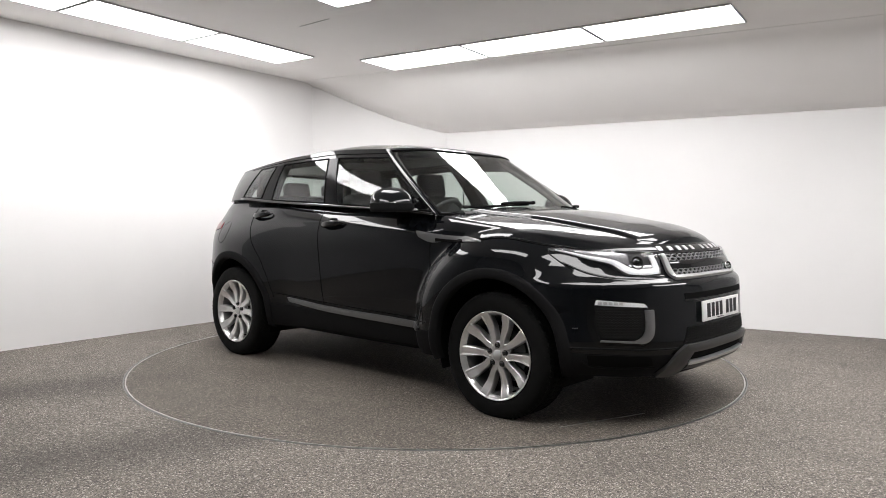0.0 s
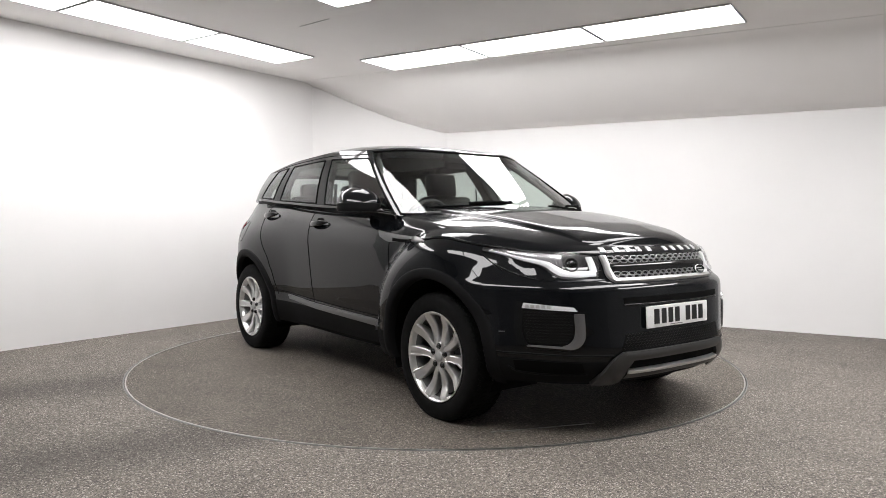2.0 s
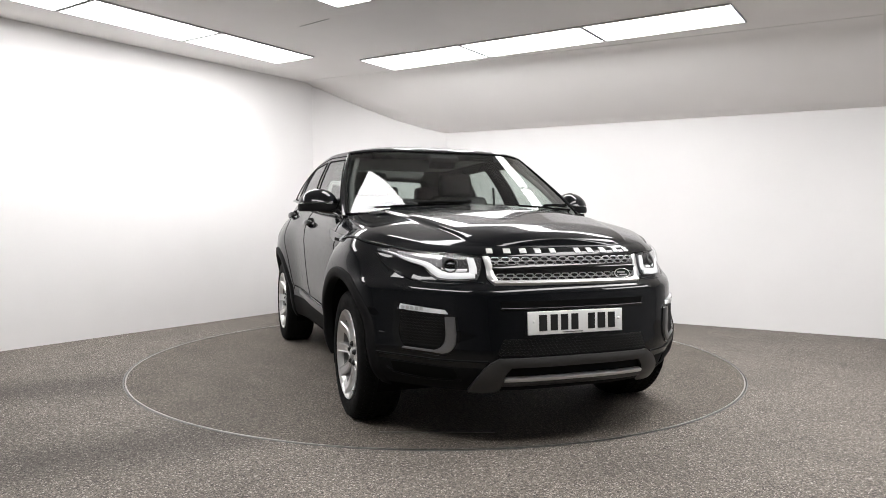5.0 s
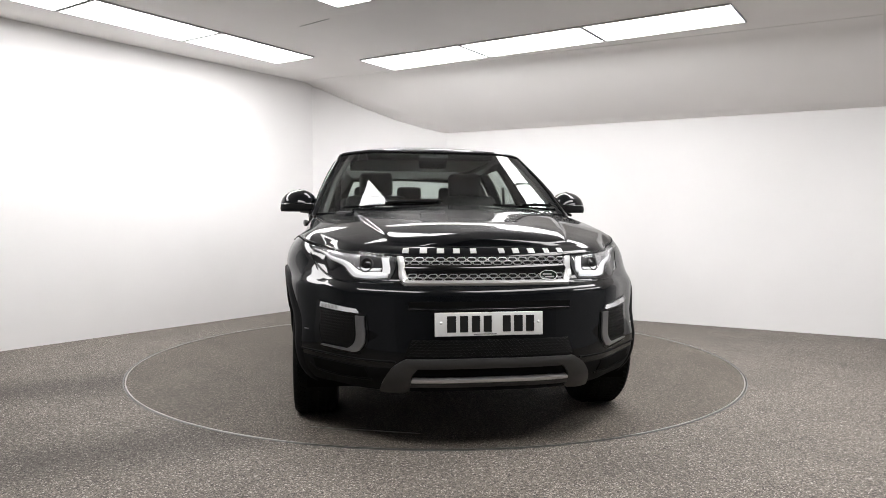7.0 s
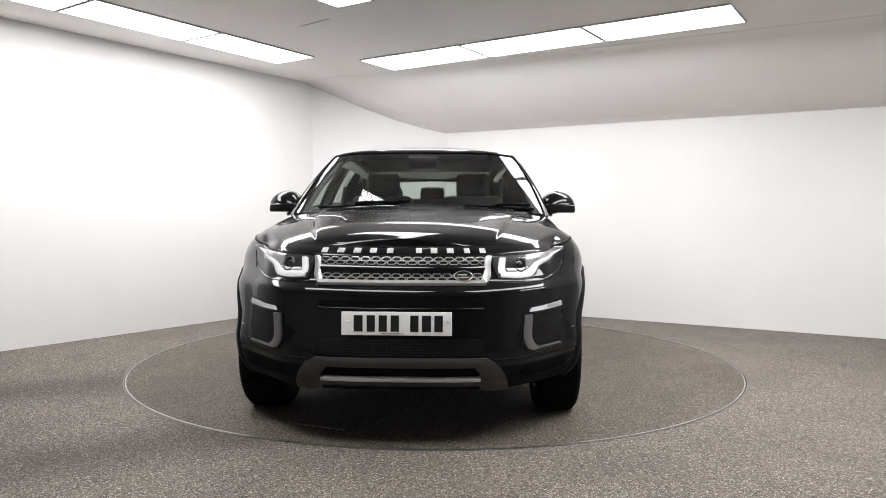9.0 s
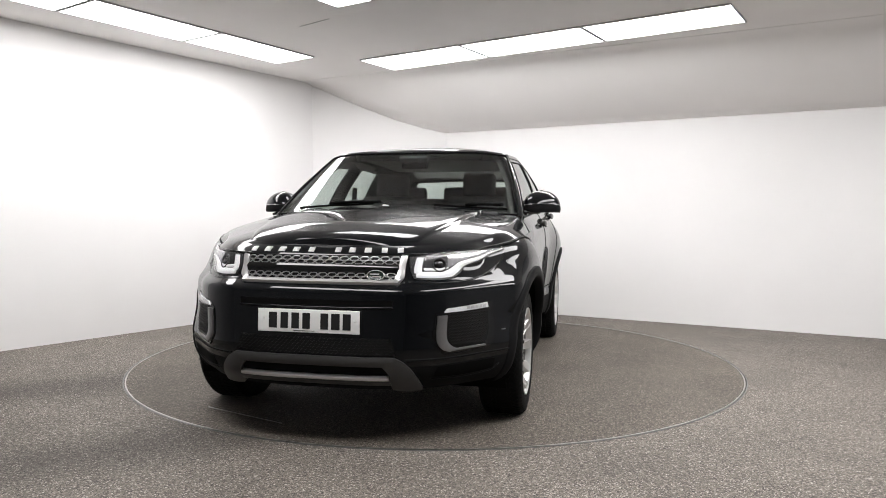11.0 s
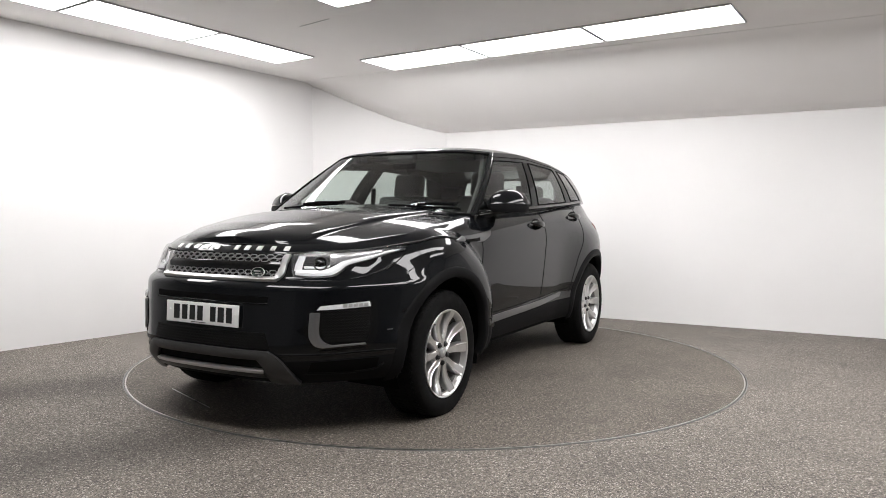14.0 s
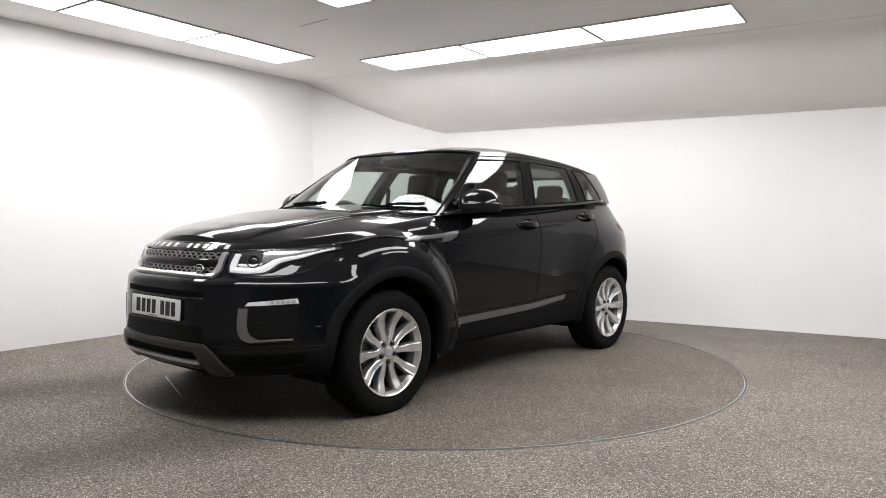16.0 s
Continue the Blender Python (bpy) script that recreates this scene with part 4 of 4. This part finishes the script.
# ---- headlamps ----
def headlamp(sgn):
    ob = new("headlamp")
    ob.parent = car
    tagged(ob, "slim clear headlamp with a white light guide")
    m = lambda vf: vf if sgn > 0 else mirrored(*vf)
    low = [(0.504, 0.812), (0.608, 0.806), (0.696, 0.811), (0.745, 0.830), (0.793, 0.862), (0.91, 0.890), (1.03, 0.916), (1.14, 0.940)]
    high = [(0.492, 0.916), (0.626, 0.930), (0.802, 0.940), (0.95, 0.946), (1.09, 0.951), (1.145, 0.950)]
    piece("housing", *m(sheet(low, high, 48, 8, 0.003, 0.01)), LAMPBLACK, ob, "black lamp housing")
    piece("reflector", *m(sheet([(0.692, 0.864), (0.850, 0.900), (1.0, 0.926)], [(0.692, 0.924), (0.850, 0.934), (1.0, 0.941)], 20, 6, 0.006, 0.004, 0.004)), REFLECTOR, ob, "fluted bright reflector")
    for q in np.linspace(0.72, 0.95, 10):
        zl, zh = float(np.interp(q, [0.70, 0.85, 1.0], [0.87, 0.897, 0.926])), float(np.interp(q, [0.7, 0.85, 1.0], [0.911, 0.919, 0.935]))
        piece("flute", *m(body_tube([(q, zl), (q + 0.006, zh)], 0.0022, 0.008, 4)), SATIN, ob)
    piece("light_guide", *m(sheet([(0.516, 0.818), (0.608, 0.812), (0.692, 0.817), (0.739, 0.836), (0.789, 0.868), (0.91, 0.895), (1.03, 0.920), (1.11, 0.937)], [(0.524, 0.846), (0.608, 0.843), (0.678, 0.848), (0.718, 0.864), (0.766, 0.890), (0.90, 0.911), (1.03, 0.929), (1.11, 0.941)], 48, 5, 0.008, 0.006, 0.004)), GUIDE, ob, "white light guide")
    piece("light_guide", *m(sheet([(0.513, 0.838), (0.521, 0.87), (0.531, 0.912)], [(0.553, 0.838), (0.559, 0.87), (0.566, 0.912)], 10, 5, 0.0085, 0.006, 0.004)), GUIDE, ob, "white light guide")
    piece("inner_guide", *m(sheet([(0.568, 0.848), (0.634, 0.846), (0.696, 0.858)], [(0.564, 0.862), (0.634, 0.860), (0.696, 0.866)], 14, 4, 0.009, 0.006, 0.003)), GUIDE, ob, "white inner light strip")
    c = on_body(0.648, 0.876, 0.006)
    d = (Vector(on_body(0.648, 0.876, 0.02)) - Vector(c)).normalized()
    rot = d.to_track_quat("Y", "Z").to_matrix().to_4x4()
    mm = Matrix.Translation(c) @ rot
    if sgn < 0:
        mm = Matrix.Diagonal((1, -1, 1, 1)) @ mm
    v, f = lathe([(0.029, 0.0), (0.031, 0.008), (0.035, 0.010), (0.038, 0.008), (0.039, 0.0)], 36)
    v2, f2 = lathe([(0.0, 0.009), (0.011, 0.008), (0.021, 0.005), (0.028, 0.0)], 32)
    piece("projector_ring", [tuple(mm @ Vector(p)) for p in v], f, DARKMETAL, ob, "dark projector ring")
    piece("projector_lens", [tuple(mm @ Vector(p)) for p in v2], f2, GLOSSBLACK, ob, "dark projector lens")
    ln = piece("lens", *m(sheet(low, high, 48, 8, 0.016, 0.016, 0.004)), LENS, ob, "clear plastic lens")
    ln.visible_shadow = False


headlamp(1)
headlamp(-1)

# ---- fog lamp bays ----
def fog_bay(sgn):
    ob = new("fog_lamp_bay")
    ob.parent = car
    tagged(ob, "black meshed bumper bay with a grey trim and clear lamp strip")
    m = lambda vf: vf if sgn > 0 else mirrored(*vf)
    piece("bezel", *m(sheet([(0.610, 0.650), (0.600, 0.56), (0.625, 0.49), (0.68, 0.455)], [(0.955, 0.700), (0.965, 0.60), (0.945, 0.50), (0.92, 0.462)], 20, 16, 0.003, 0.01)), GLOSSBLACK, ob, "gloss black bezel")
    piece("mesh_panel", *m(sheet([(0.668, 0.650), (0.672, 0.56), (0.70, 0.50), (0.73, 0.484)], [(0.922, 0.665), (0.925, 0.58), (0.905, 0.50), (0.89, 0.484)], 16, 12, 0.0045, 0.006)), MESHBLACK, ob, "black mesh panel")
    for k in range(11):
        z = 0.498 + 0.0148 * k
        a = float(np.interp(z, [0.484, 0.50, 0.56, 0.65], [0.73, 0.705, 0.678, 0.674]))
        b = float(np.interp(z, [0.484, 0.50, 0.58, 0.665], [0.885, 0.90, 0.918, 0.916]))
        q = np.linspace(a, b, 26)
        zz = z + 0.0035 * np.where(np.arange(26) % 2, 1, -1) * (1 if k % 2 else -1)
        piece("mesh_rib", *m(tube(on_body(q, zz, 0.008), 0.0022, 4)), MESHBLACK, ob)
    piece("bay_trim", *m(sheet([(0.618, 0.640), (0.616, 0.57), (0.624, 0.52), (0.642, 0.488), (0.668, 0.469), (0.70, 0.462)], [(0.668, 0.640), (0.667, 0.57), (0.675, 0.53), (0.692, 0.502), (0.712, 0.487), (0.735, 0.478)], 30, 6, 0.012, 0.014, 0.003)), SATIN, ob, "satin grey curved trim")
    piece("bay_trim", *m(sheet([(0.70, 0.464), (0.90, 0.474)], [(0.735, 0.476), (0.895, 0.482)], 14, 4, 0.012, 0.014, 0.002)), SATIN, ob, "satin grey curved trim")
    piece("lower_edge", *m(body_tube([(0.655, 0.462), (0.69, 0.449), (0.90, 0.462)], 0.004, 0.002, 20)), PAINT, ob)
    piece("lamp_back", *m(sheet([(0.650, 0.652), (0.78, 0.657), (0.925, 0.664)], [(0.668, 0.672), (0.78, 0.680), (0.915, 0.690)], 20, 5, 0.008, 0.008)), GUIDE, ob, "pale lamp strip")
    for k in range(5):
        q = 0.78 + 0.027 * k
        piece("led_cell", *m(sheet([(q, 0.664), (q + 0.018, 0.665)], [(q, 0.680), (q + 0.018, 0.682)], 3, 3, 0.010, 0.004)), SILVER, ob, "", False)
    piece("lamp_lens", *m(sheet([(0.648, 0.650), (0.78, 0.655), (0.929, 0.662)], [(0.666, 0.674), (0.78, 0.682), (0.918, 0.692)], 20, 5, 0.014, 0.014, 0.002)), LENS, ob, "clear lamp lens").visible_shadow = False


fog_bay(1)
fog_bay(-1)
both("reflector_mark", sheet([(1.005, 0.541), (1.035, 0.541)], [(1.005, 0.545), (1.035, 0.545)], 4, 3, 0.004, 0.006), SATIN, None, "small grey side marker")

# ---- number plate: plain bars in place of its characters ----
plate = new("number_plate")
plate.parent = car
plate.matrix_basis = pose(2.228, -0.015, 0.611, 0, -3, 0)
tagged(plate, "white number plate with black bars")
part("plate_sheet", box_bm(0.008, 0.525, 0.112, (0, 0, 0), 0.003), PLATEWHITE, plate, "white reflective plate")
for y0, y1 in ((-0.207, -0.158), (-0.145, -0.100), (-0.088, -0.043), (-0.031, 0.014), (0.062, 0.107), (0.117, 0.166), (0.176, 0.222)):
    part("bar", box_bm(0.002, y1 - y0 - 0.006, 0.077, (0.0045, (y0 + y1) / 2, 0.001), 0), INK, plate, "black bar", False)
part("maker_bar", box_bm(0.001, 0.11, 0.003, (0.0045, -0.02, -0.0475)), INK, plate, "", False)
for y in (-0.232, 0.240):
    v, f = lathe([(0.0, 0.004), (0.005, 0.003), (0.0075, 0.0)], 16)
    piece("screw_cap", [(b + 0.004, a + y, c + 0.008) for a, b, c in v], f, PLATEWHITE, plate, "white screw cap")

# ---- bumper details ----
piece("plate_slot", *sheet([(-0.395, 0.684), (0.395, 0.684)], [(-0.40, 0.716), (0.40, 0.716)], 40, 6, 0.0025, 0.006), GAP, car, "dark slot above the plate")
piece("slot_lip", *body_tube([(-0.40, 0.680), (0.0, 0.678), (0.40, 0.680)], 0.006, 0.0, 60), PAINT, car)
lower = new("lower_grille")
lower.parent = car
tagged(lower, "black meshed lower bumper grille")
piece("backing", *sheet([(-0.43, 0.452), (0.43, 0.452)], [(-0.395, 0.535), (0.395, 0.535)], 50, 6, 0.002, 0.006), MESHBLACK, lower)
for k in range(6):
    z = 0.462 + 0.0135 * k
    half = 0.42 - 0.006 * k
    q = np.linspace(-half, half, 70)
    piece("mesh_rib", *tube(on_body(q, z + 0.0035 * np.where(np.arange(70) % 2, 1, -1) * (1 if k % 2 else -1), 0.005), 0.0022, 4), MESHBLACK, lower)
skid = new("skid_plate")
skid.parent = car
tagged(skid, "satin grey skid plate under the bumper")
piece("upper_bar", *sheet([(-0.39, 0.403), (0.0, 0.403), (0.39, 0.403)], [(-0.42, 0.446), (0.0, 0.448), (0.42, 0.446)], 60, 7, 0.020, 0.03, 0.006), SKID, skid)
for sgn in (-1, 1):
    piece("leg", *sheet([(sgn * 0.36, 0.404), (sgn * 0.395, 0.36), (sgn * 0.405, 0.30), (sgn * 0.43, 0.285)], [(sgn * 0.42, 0.446), (sgn * 0.475, 0.413), (sgn * 0.53, 0.35), (sgn * 0.565, 0.285)], 24, 8, 0.0205, 0.03, 0.005), SKID, skid)
piece("lower_bar", *sheet([(-0.405, 0.318), (0.0, 0.318), (0.405, 0.318)], [(-0.395, 0.350), (0.0, 0.350), (0.395, 0.350)], 60, 7, 0.022, 0.03, 0.004), SKID, skid)
piece("lower_lip", *sheet([(-0.395, 0.346), (0.0, 0.346), (0.395, 0.346)], [(-0.392, 0.358), (0.0, 0.358), (0.392, 0.358)], 60, 4, 0.027, 0.03, 0.002), SILVER, skid, "bright lip along the lower bar")
piece("opening", *sheet([(-0.40, 0.34), (0.40, 0.34)], [(-0.38, 0.405), (0.38, 0.405)], 40, 5, 0.003, 0.006), GAP, skid, "dark opening")
both("skirt_duct", sheet([(0.62, 0.345), (0.78, 0.335), (0.95, 0.352)], [(0.64, 0.392), (0.80, 0.398), (0.96, 0.404)], 18, 5, 0.003, 0.005), GAP, None, "dark duct in the lower bumper")
both("duct_lip", body_tube([(0.60, 0.333), (0.78, 0.329), (0.93, 0.342), (0.985, 0.372)], 0.004, 0.002, 30), CLAD, None, "")
both("skirt_lip", body_tube([(0.47, 0.43), (0.74, 0.431), (0.92, 0.438), (1.12, 0.444)], 0.005, 0.001, 40), CLAD, None, "")

# ---- tail lamps ----
both("tail_lamp", sheet([(4.53, 1.015), (4.75, 0.99), (5.05, 0.985)], [(4.55, 1.062), (4.75, 1.075), (5.05, 1.075)], 24, 6, 0.004, 0.012, 0.002), REDLENS, None, "dark red tail lamp")
# the fuel flap on the right rear wing
a = np.linspace(0, 2 * math.pi, 33)
fl = on_body(-(q_of_x(-1.53) + 0.085 * np.cos(a)), 0.985 + 0.085 * np.sin(a), 0.0)
piece("fuel_flap_line", *tube(fl, 0.0016), GAP, car, "thin black flap outline")


# ---- door mirrors ----
def mirror(sgn):
    ob = new("door_mirror")
    ob.parent = car
    ob.matrix_basis = Matrix.Diagonal((1, sgn, 1, 1))
    tagged(ob, "gloss black door mirror on a short arm")

    def loaf(z0, z1, grow=1.0, n=40, m=16):
        verts = []
        for j in range(m + 1):
            t = j / m
            z = z0 + (z1 - z0) * t
            tt = (z - 1.150) / 0.152
            s = max(0.0, 1 - max(0.0, (tt - 0.15) / 0.85) ** 2.6) ** 0.5 if tt > 0.15 else 0.94 + 0.06 * math.sin(max(tt, 0) / 0.15 * math.pi / 2)
            s = max(s, 0.02) * grow
            for k in range(n):
                a = 2 * math.pi * k / n
                ca, sa = math.cos(a), math.sin(a)
                ex = 2 / 2.8
                u = math.copysign(abs(ca) ** ex, ca)
                w = math.copysign(abs(sa) ** ex, sa)
                # u along y (outwards), w along x (forward)
                y = 0.962 + 0.128 * u * s - 0.012 * tt * (u > 0)
                x = 0.515 + 0.124 * w * s * (1 - 0.28 * max(u, 0)) - 0.02 * u - 0.015 * max(tt, 0)
                verts.append((x, y, z))
        faces = [(j * n + k, j * n + (k + 1) % n, (j + 1) * n + (k + 1) % n, (j + 1) * n + k) for j in range(m) for k in range(n)]
        faces += [tuple(range(n)), tuple(range(m * n, m * n + n))]
        return verts, faces

    piece("cap", *loaf(1.203, 1.302), PAINT, ob, "gloss black mirror cap")
    piece("housing", *loaf(1.150, 1.200, 0.985), CLAD, ob, "black mirror housing")
    verts = []
    for k in range(13):
        t = k / 12
        x, y, z = 0.62 - 0.09 * t, 0.862 + 0.09 * t, 1.150 + 0.012 * t
        for j in range(10):
            a = 2 * math.pi * j / 10
            verts.append((x + (0.052 - 0.015 * t) * math.cos(a), y, z + 0.020 * math.sin(a)))
    faces = [(k * 10 + j, k * 10 + (j + 1) % 10, (k + 1) * 10 + (j + 1) % 10, (k + 1) * 10 + j) for k in range(12) for j in range(10)]
    piece("arm", verts, faces, GLOSSBLACK, ob)
    part("mirror_glass", box_bm(0.004, 0.15, 0.10, (0.432, 0.96, 1.225), 0.001, Matrix.Rotation(radians(6), 4, "Z")), CHROME, ob, "mirror glass")


mirror(1)
mirror(-1)
both("mirror_sail", ([(0.80, 0.872, 1.128), (0.60, 0.874, 1.140), (0.62, 0.833, 1.232), (0.80, 0.862, 1.128), (0.60, 0.862, 1.14), (0.62, 0.822, 1.232)], [(0, 1, 2), (3, 5, 4), (0, 3, 4, 1), (1, 4, 5, 2), (2, 5, 3, 0)]), GLOSSBLACK, None, "black mirror mount", False)


# ---- wipers and cowl ----
def screen(u, v, off=0.0):
    """A point on the windscreen: u metres from the centre, v up from its base."""
    k = np.arange(3.0)
    s = np.interp(abs(u) / (1 - 0.16 * v), [0, 0.42, 0.83], k)
    lo = np.array([float(np.interp(s, k, [BELT[i][c] for i in range(3)])) for c in range(3)])
    hi = np.array([float(np.interp(s, k, [RAIL[i][c] for i in range(3)])) for c in range(3)])
    p = lo * (1 - v) + hi * v
    p = p + np.array([0.55, 0, 0.83]) * (off + 0.018 * math.sin(math.pi * v))
    return (p[0], p[1] * (1 if u >= 0 else -1), p[2])


piece("cowl", *tube([screen(u, 0.0, 0.004) for u in np.linspace(-0.70, 0.70, 30)], 0.022, 8), CABIN, car, "black plastic cowl")
for u0, u1, v0, arm0, arm1 in ((-0.66, -0.10, 0.080, -0.06, -0.40), (0.76, 0.30, 0.068, 0.72, 0.50)):
    wp = new("wiper")
    wp.parent = car
    tagged(wp, "black windscreen wiper at rest")
    piece("blade", *tube([screen(u0 + (u1 - u0) * t, v0 + 0.035 * t, 0.012) for t in np.linspace(0, 1, 14)], 0.007, 6), GAP, wp)
    piece("arm", *tube([screen(arm0 + (arm1 - arm0) * t, v0 + 0.030 - 0.010 * t, 0.026 + 0.006 * math.sin(math.pi * t)) for t in np.linspace(0, 1, 10)], 0.010, 8), GAP, wp)
    v, f = lathe([(0.0, 0.02), (0.014, 0.018), (0.018, 0.0)], 16)
    c = screen(arm0, v0 + 0.03, 0.02)
    piece("pivot_cap", [(c[0] + a, c[1] + cc, c[2] + b) for a, b, cc in v], f, GAP, wp)
part("camera_housing", box_bm(0.10, 0.22, 0.05, (0.30, 0.0, 1.555), 0.015, Matrix.Rotation(radians(32), 4, "Y")), CABIN, car, "black sensor housing behind the windscreen")
part("interior_mirror", box_bm(0.03, 0.20, 0.055, (0.28, 0.0, 1.50), 0.02), GAP, car, "black interior mirror")


# ---- cabin ----
def rounded(name, size, centre, material, parent, bevel=0.04, tilt=0.0, label=""):
    return part(name, box_bm(*size, centre, bevel, Matrix.Rotation(radians(tilt), 4, "Y")), material, parent, label)


def seat(x, y, w=0.50, heads=(0.0,)):
    ob = new("seat")
    ob.parent = car
    ob.matrix_basis = pose(x, y, 0)
    tagged(ob, "black leather seat with headrest")
    rounded("cushion", (0.52, w, 0.16), (0.05, 0, 0.66), SEATFAB, ob, 0.06, -8)
    rounded("backrest", (0.16, w, 0.66), (-0.28, 0, 0.96), SEATFAB, ob, 0.06, -16)
    for hy in heads:
        rounded("headrest", (0.11, 0.27 if w < 0.8 else 0.23, 0.20 if w < 0.8 else 0.16), (-0.41, hy, 1.375 if w < 0.8 else 1.315), SEATFAB, ob, 0.045, -10)
        for dy in (-0.05, 0.05):
            part("headrest_post", box_bm(0.012, 0.012, 0.14, (-0.372, hy + dy, 1.24), 0.004, Matrix.Rotation(radians(-12), 4, "Y")), CHROME, ob)


seat(0.02, 0.37)
seat(0.02, -0.37)
seat(-0.82, 0.0, 1.30, (-0.40, 0.0, 0.40))
rounded("dashboard", (0.50, 1.42, 0.28), (0.70, 0, 1.0), CABIN, car, 0.09, 4, "black dashboard")
rounded("cabin_floor", (2.7, 1.5, 0.06), (-0.4, 0, 0.56), CABIN, car, 0.02)
rounded("centre_console", (0.9, 0.24, 0.24), (0.25, 0, 0.68), CABIN, car, 0.05)
rounded("parcel_shelf", (0.55, 1.2, 0.04), (-1.52, 0, 1.10), CABIN, car, 0.015)
for sgn in (-1, 1):
    rounded("door_card", (1.9, 0.05, 0.50), (-0.2, sgn * 0.81, 0.86), CABIN, car, 0.02)
    piece("belt_strap", *tube([(-0.30, sgn * 0.68, 1.36), (-0.28, sgn * 0.70, 0.95)], 0.02, 6, 0.2), CABIN, car, "black seat belt")
    rounded("side_lining", (0.75, 0.10, 0.36), (-1.35, sgn * 0.70, 1.02), CABIN, car, 0.04)
for sgn in (-1, 1):
    rounded("quarter_lining", (0.26, 0.03, 0.22), (-1.30, sgn * 0.655, 1.37), CABIN, car, 0.02, 0.0, "dark pillar lining")
rounded("headlining", (1.35, 1.10, 0.02), (-0.52, 0, 1.57), CABIN, car, 0.008, -1.5, "dark headlining")
a = np.linspace(0, 2 * math.pi, 41)
wheel_m = Matrix.Translation((0.42, -0.37, 1.06)) @ Matrix.Rotation(radians(-64), 4, "Y")
sw = new("steering_wheel")
sw.parent = car
tagged(sw, "black steering wheel")
piece("wheel_rim", *tube([wheel_m @ Vector((0.185 * math.cos(t), 0.185 * math.sin(t), 0)) for t in a], 0.016, 10), CABIN, sw)
part("wheel_boss", box_bm(0.12, 0.16, 0.05, tuple(wheel_m.translation), 0.02, Matrix.Rotation(radians(-64), 4, "Y")), CABIN, sw)
for t in (0.0, 1.57, 3.14):
    piece("wheel_spoke", *tube([wheel_m @ Vector((0.05 * math.sin(t), 0.05 * math.cos(t), 0)), wheel_m @ Vector((0.18 * math.sin(t), 0.18 * math.cos(t), 0))], 0.016, 8), CABIN, sw)
for sgn in (-1, 1):
    piece("pillar_trim", *tube([(0.80, sgn * 0.80, 1.10), (0.45, sgn * 0.715, 1.35), (0.16, sgn * 0.60, 1.555)], 0.018, 8), LIGHTTRIM, car, "dark grey pillar lining")


# ---- motion: the turntable turns at a steady rate and carries the car ----
def motions():
    rows_table, rows_car = [], []
    for k in range(33):
        t = 0.5 * k
        turn = pose(0, 0, 0, 0, 0, -42.66 - 5.5002 * t)
        rows_table.append((t, turn))
        rows_car.append((t, turn @ pose(0.062, -0.0878, 0)))
    walk(turntable, rows_table)
    walk(car, rows_car)


motions()
